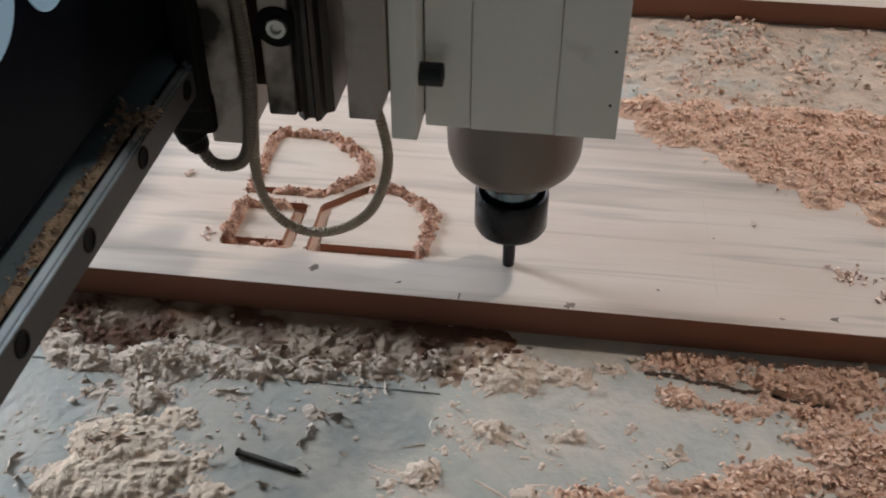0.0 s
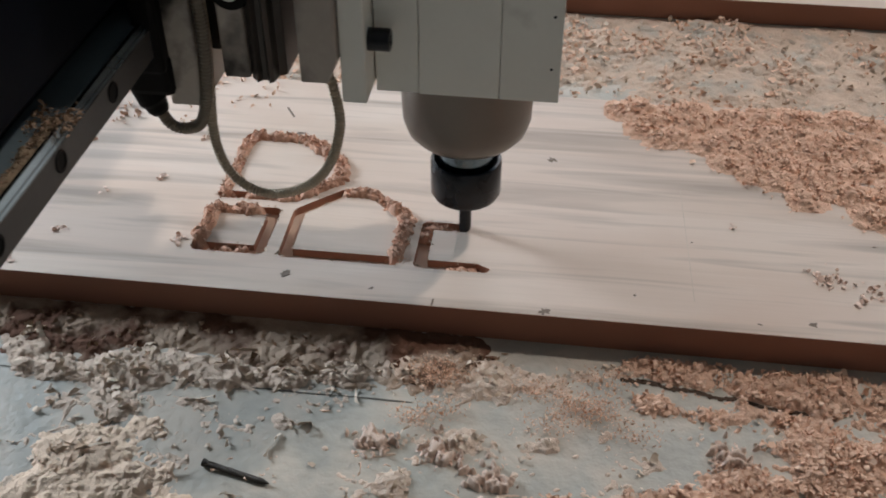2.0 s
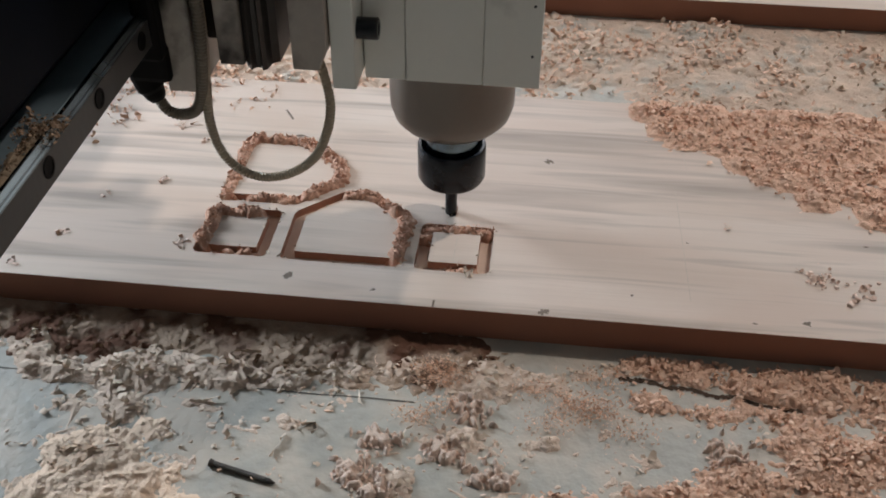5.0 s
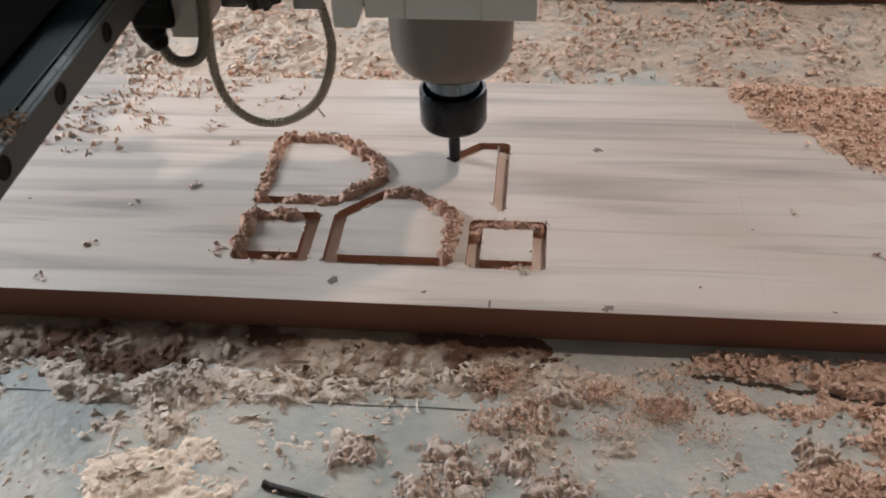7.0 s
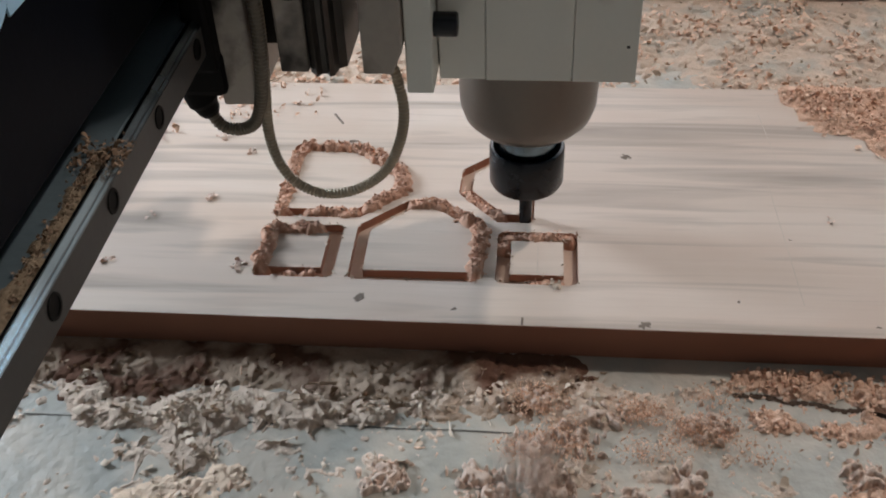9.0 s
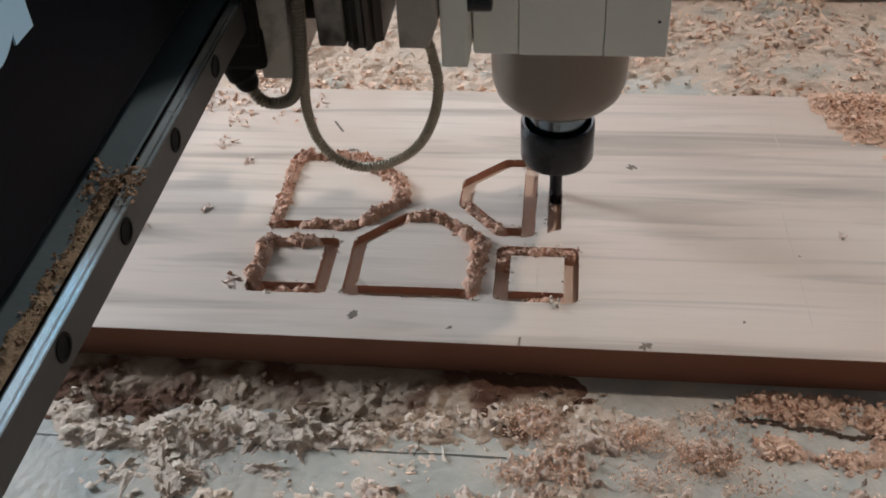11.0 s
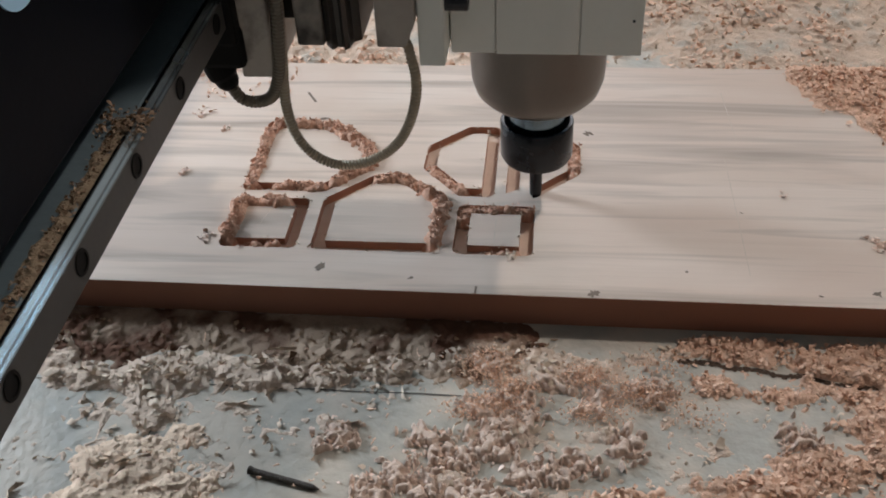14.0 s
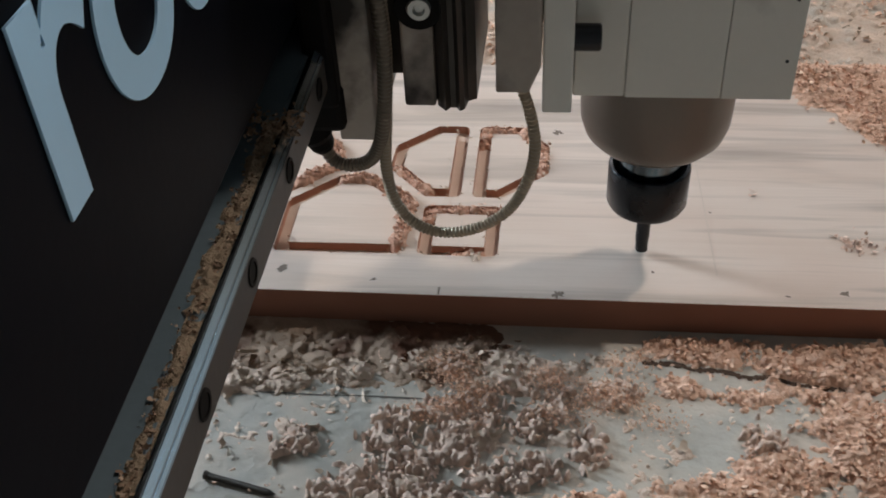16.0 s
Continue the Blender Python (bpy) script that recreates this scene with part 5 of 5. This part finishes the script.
def flight(t0, aside, land, vz, spin):
    """Rows of a shaving's way: in the wood, thrown out, falling, at rest."""
    x, y, lift = tool_at(t0)
    rows = [(0, pose(x * M, y * M, BURIED * M)), (t0, pose(x * M, y * M, BURIED * M))]
    z0, t, last = T + 0.001, 0.0, None
    air = (vz + math.sqrt(vz * vz + 4 * 3.9 * z0)) / 7.8
    for k in range(25):  # high enough to clear the board's near edge
        vx, vy = aside / air, (land - y) / air
        over = (max(Y0 - 0.012, land + 0.004) - y) / vy
        if z0 + vz * over - 3.9 * over * over > T + 0.001:
            break
        vz += 0.04
        air = (vz + math.sqrt(vz * vz + 4 * 3.9 * z0)) / 7.8
    while t < 0.9:
        t += 1 / 15
        px, py, pz = x + vx * t, y + vy * t, z0 + vz * t - 3.9 * t * t
        floor = 0.004 if py < Y0 - 0.003 else T + 0.0012
        rest = pz <= floor
        rows.append((t0 + t, pose(px * M, py * M, max(pz, floor) * M, *([0, 0, spin[2] * t] if rest else [s * t for s in spin]))))
        if rest:
            break
    last = rows[-1][1]
    rows.append((max(16.0, t0 + t + 0.1), last))
    return rows


# ---- a dark screw lying on the bed ----
bm = bmesh.new()
n, rings = 12, []
for k in range(61):
    u = k / 60
    r = 0.0019 if u < 0.03 else (0.0017 if u < 0.06 else (0.00125 + (0.0003 if k % 2 else 0)) * (1 if u < 0.9 else (1.02 - u) / 0.12))
    rings.append([bm.verts.new((0.0325 * u, r * math.cos(2 * math.pi * i / n), r * math.sin(2 * math.pi * i / n))) for i in range(n)])
for a, b in zip(rings, rings[1:]):
    for i in range(n):
        bm.faces.new((a[i], a[(i + 1) % n], b[(i + 1) % n], b[i]))
bm.faces.new(rings[0])
bm.faces.new(rings[-1])
screw = part("wood_screw", bm, GREASY_PLATE)
screw.matrix_basis = pose(-0.0708 * M, -0.1120 * M, 0.0017 * M, 0, 1.2, -13)
tagged(screw, "black drywall screw lying on the dusty bed", "screw")


def motions():
    walk(gantry, [(t, pose(x * M, 0, 0)) for t, x, y, lift in TOOL])
    walk(carriage, [(t, pose(x * M, y * M, 0)) for t, x, y, lift in TOOL])
    walk(spindle, [(t, pose(x * M, y * M, lift * M)) for t, x, y, lift in TOOL])
    for ob, mid, t in LENGTHS:
        high, deep = pose(mid.x * M, mid.y * M, T * M), pose(mid.x * M, mid.y * M, (T - DEEP - 0.0008) * M)
        t = max(0.12, t)
        walk(ob, [(0, high), (t - 0.1, high), (t - 0.02, deep), (16, deep)])
    for ob, x, y in CLUMPS:
        rows = []
        for t in (0, 3, 5.5, 7, 9, 12.5, 14, 16):
            px, py = clump_at(x, y, t)
            rows.append((t, pose(px * M, py * M, T * M)))
        walk(ob, rows)
    for ob, c, t in HEAPS:
        low, up = pose(c.x * M, c.y * M, BURIED * M), pose(c.x * M, c.y * M, (T - DEEP + 0.0004) * M)
        t = max(0.15, t)
        walk(ob, [(0, low), (t + 0.1, low), (t + 0.35, up), (16, up)])
    for ob, c, t in RIMS:
        low, up = pose(c.x * M, c.y * M, BURIED * M), pose(c.x * M, c.y * M, T * M)
        t = max(0.15, t)
        walk(ob, [(0, low), (t + 0.05, low), (t + 0.2, up), (16, up)])
    for ob, t0, t1, x, y, high, lx, ly in CLOUDS:
        cx, cy, lift = tool_at(t0)
        low = pose(cx * M, cy * M, BURIED * M)
        rows = [(0, low), (t0, low), (t0 + 0.08, pose(x * M, y * M, (T + high) * M)), (t1, pose((x + 0.003) * M, y * M, (T + high + 0.002) * M))]
        over = (x - (x - lx) * 0.6, min(y, Y0 + 0.01))
        rows += [(t1 + 0.12, pose(over[0] * M, over[1] * M, (T + 0.006) * M)), (t1 + 0.24, pose(lx * M, ly * M, 0.0012 * M))]
        walk(ob, rows + [(16, rows[-1][1])])
    for ob, t0, vx, vy, vz, spin in FLYING:
        walk(ob, flight(t0, vx, vy, vz, spin))


motions()
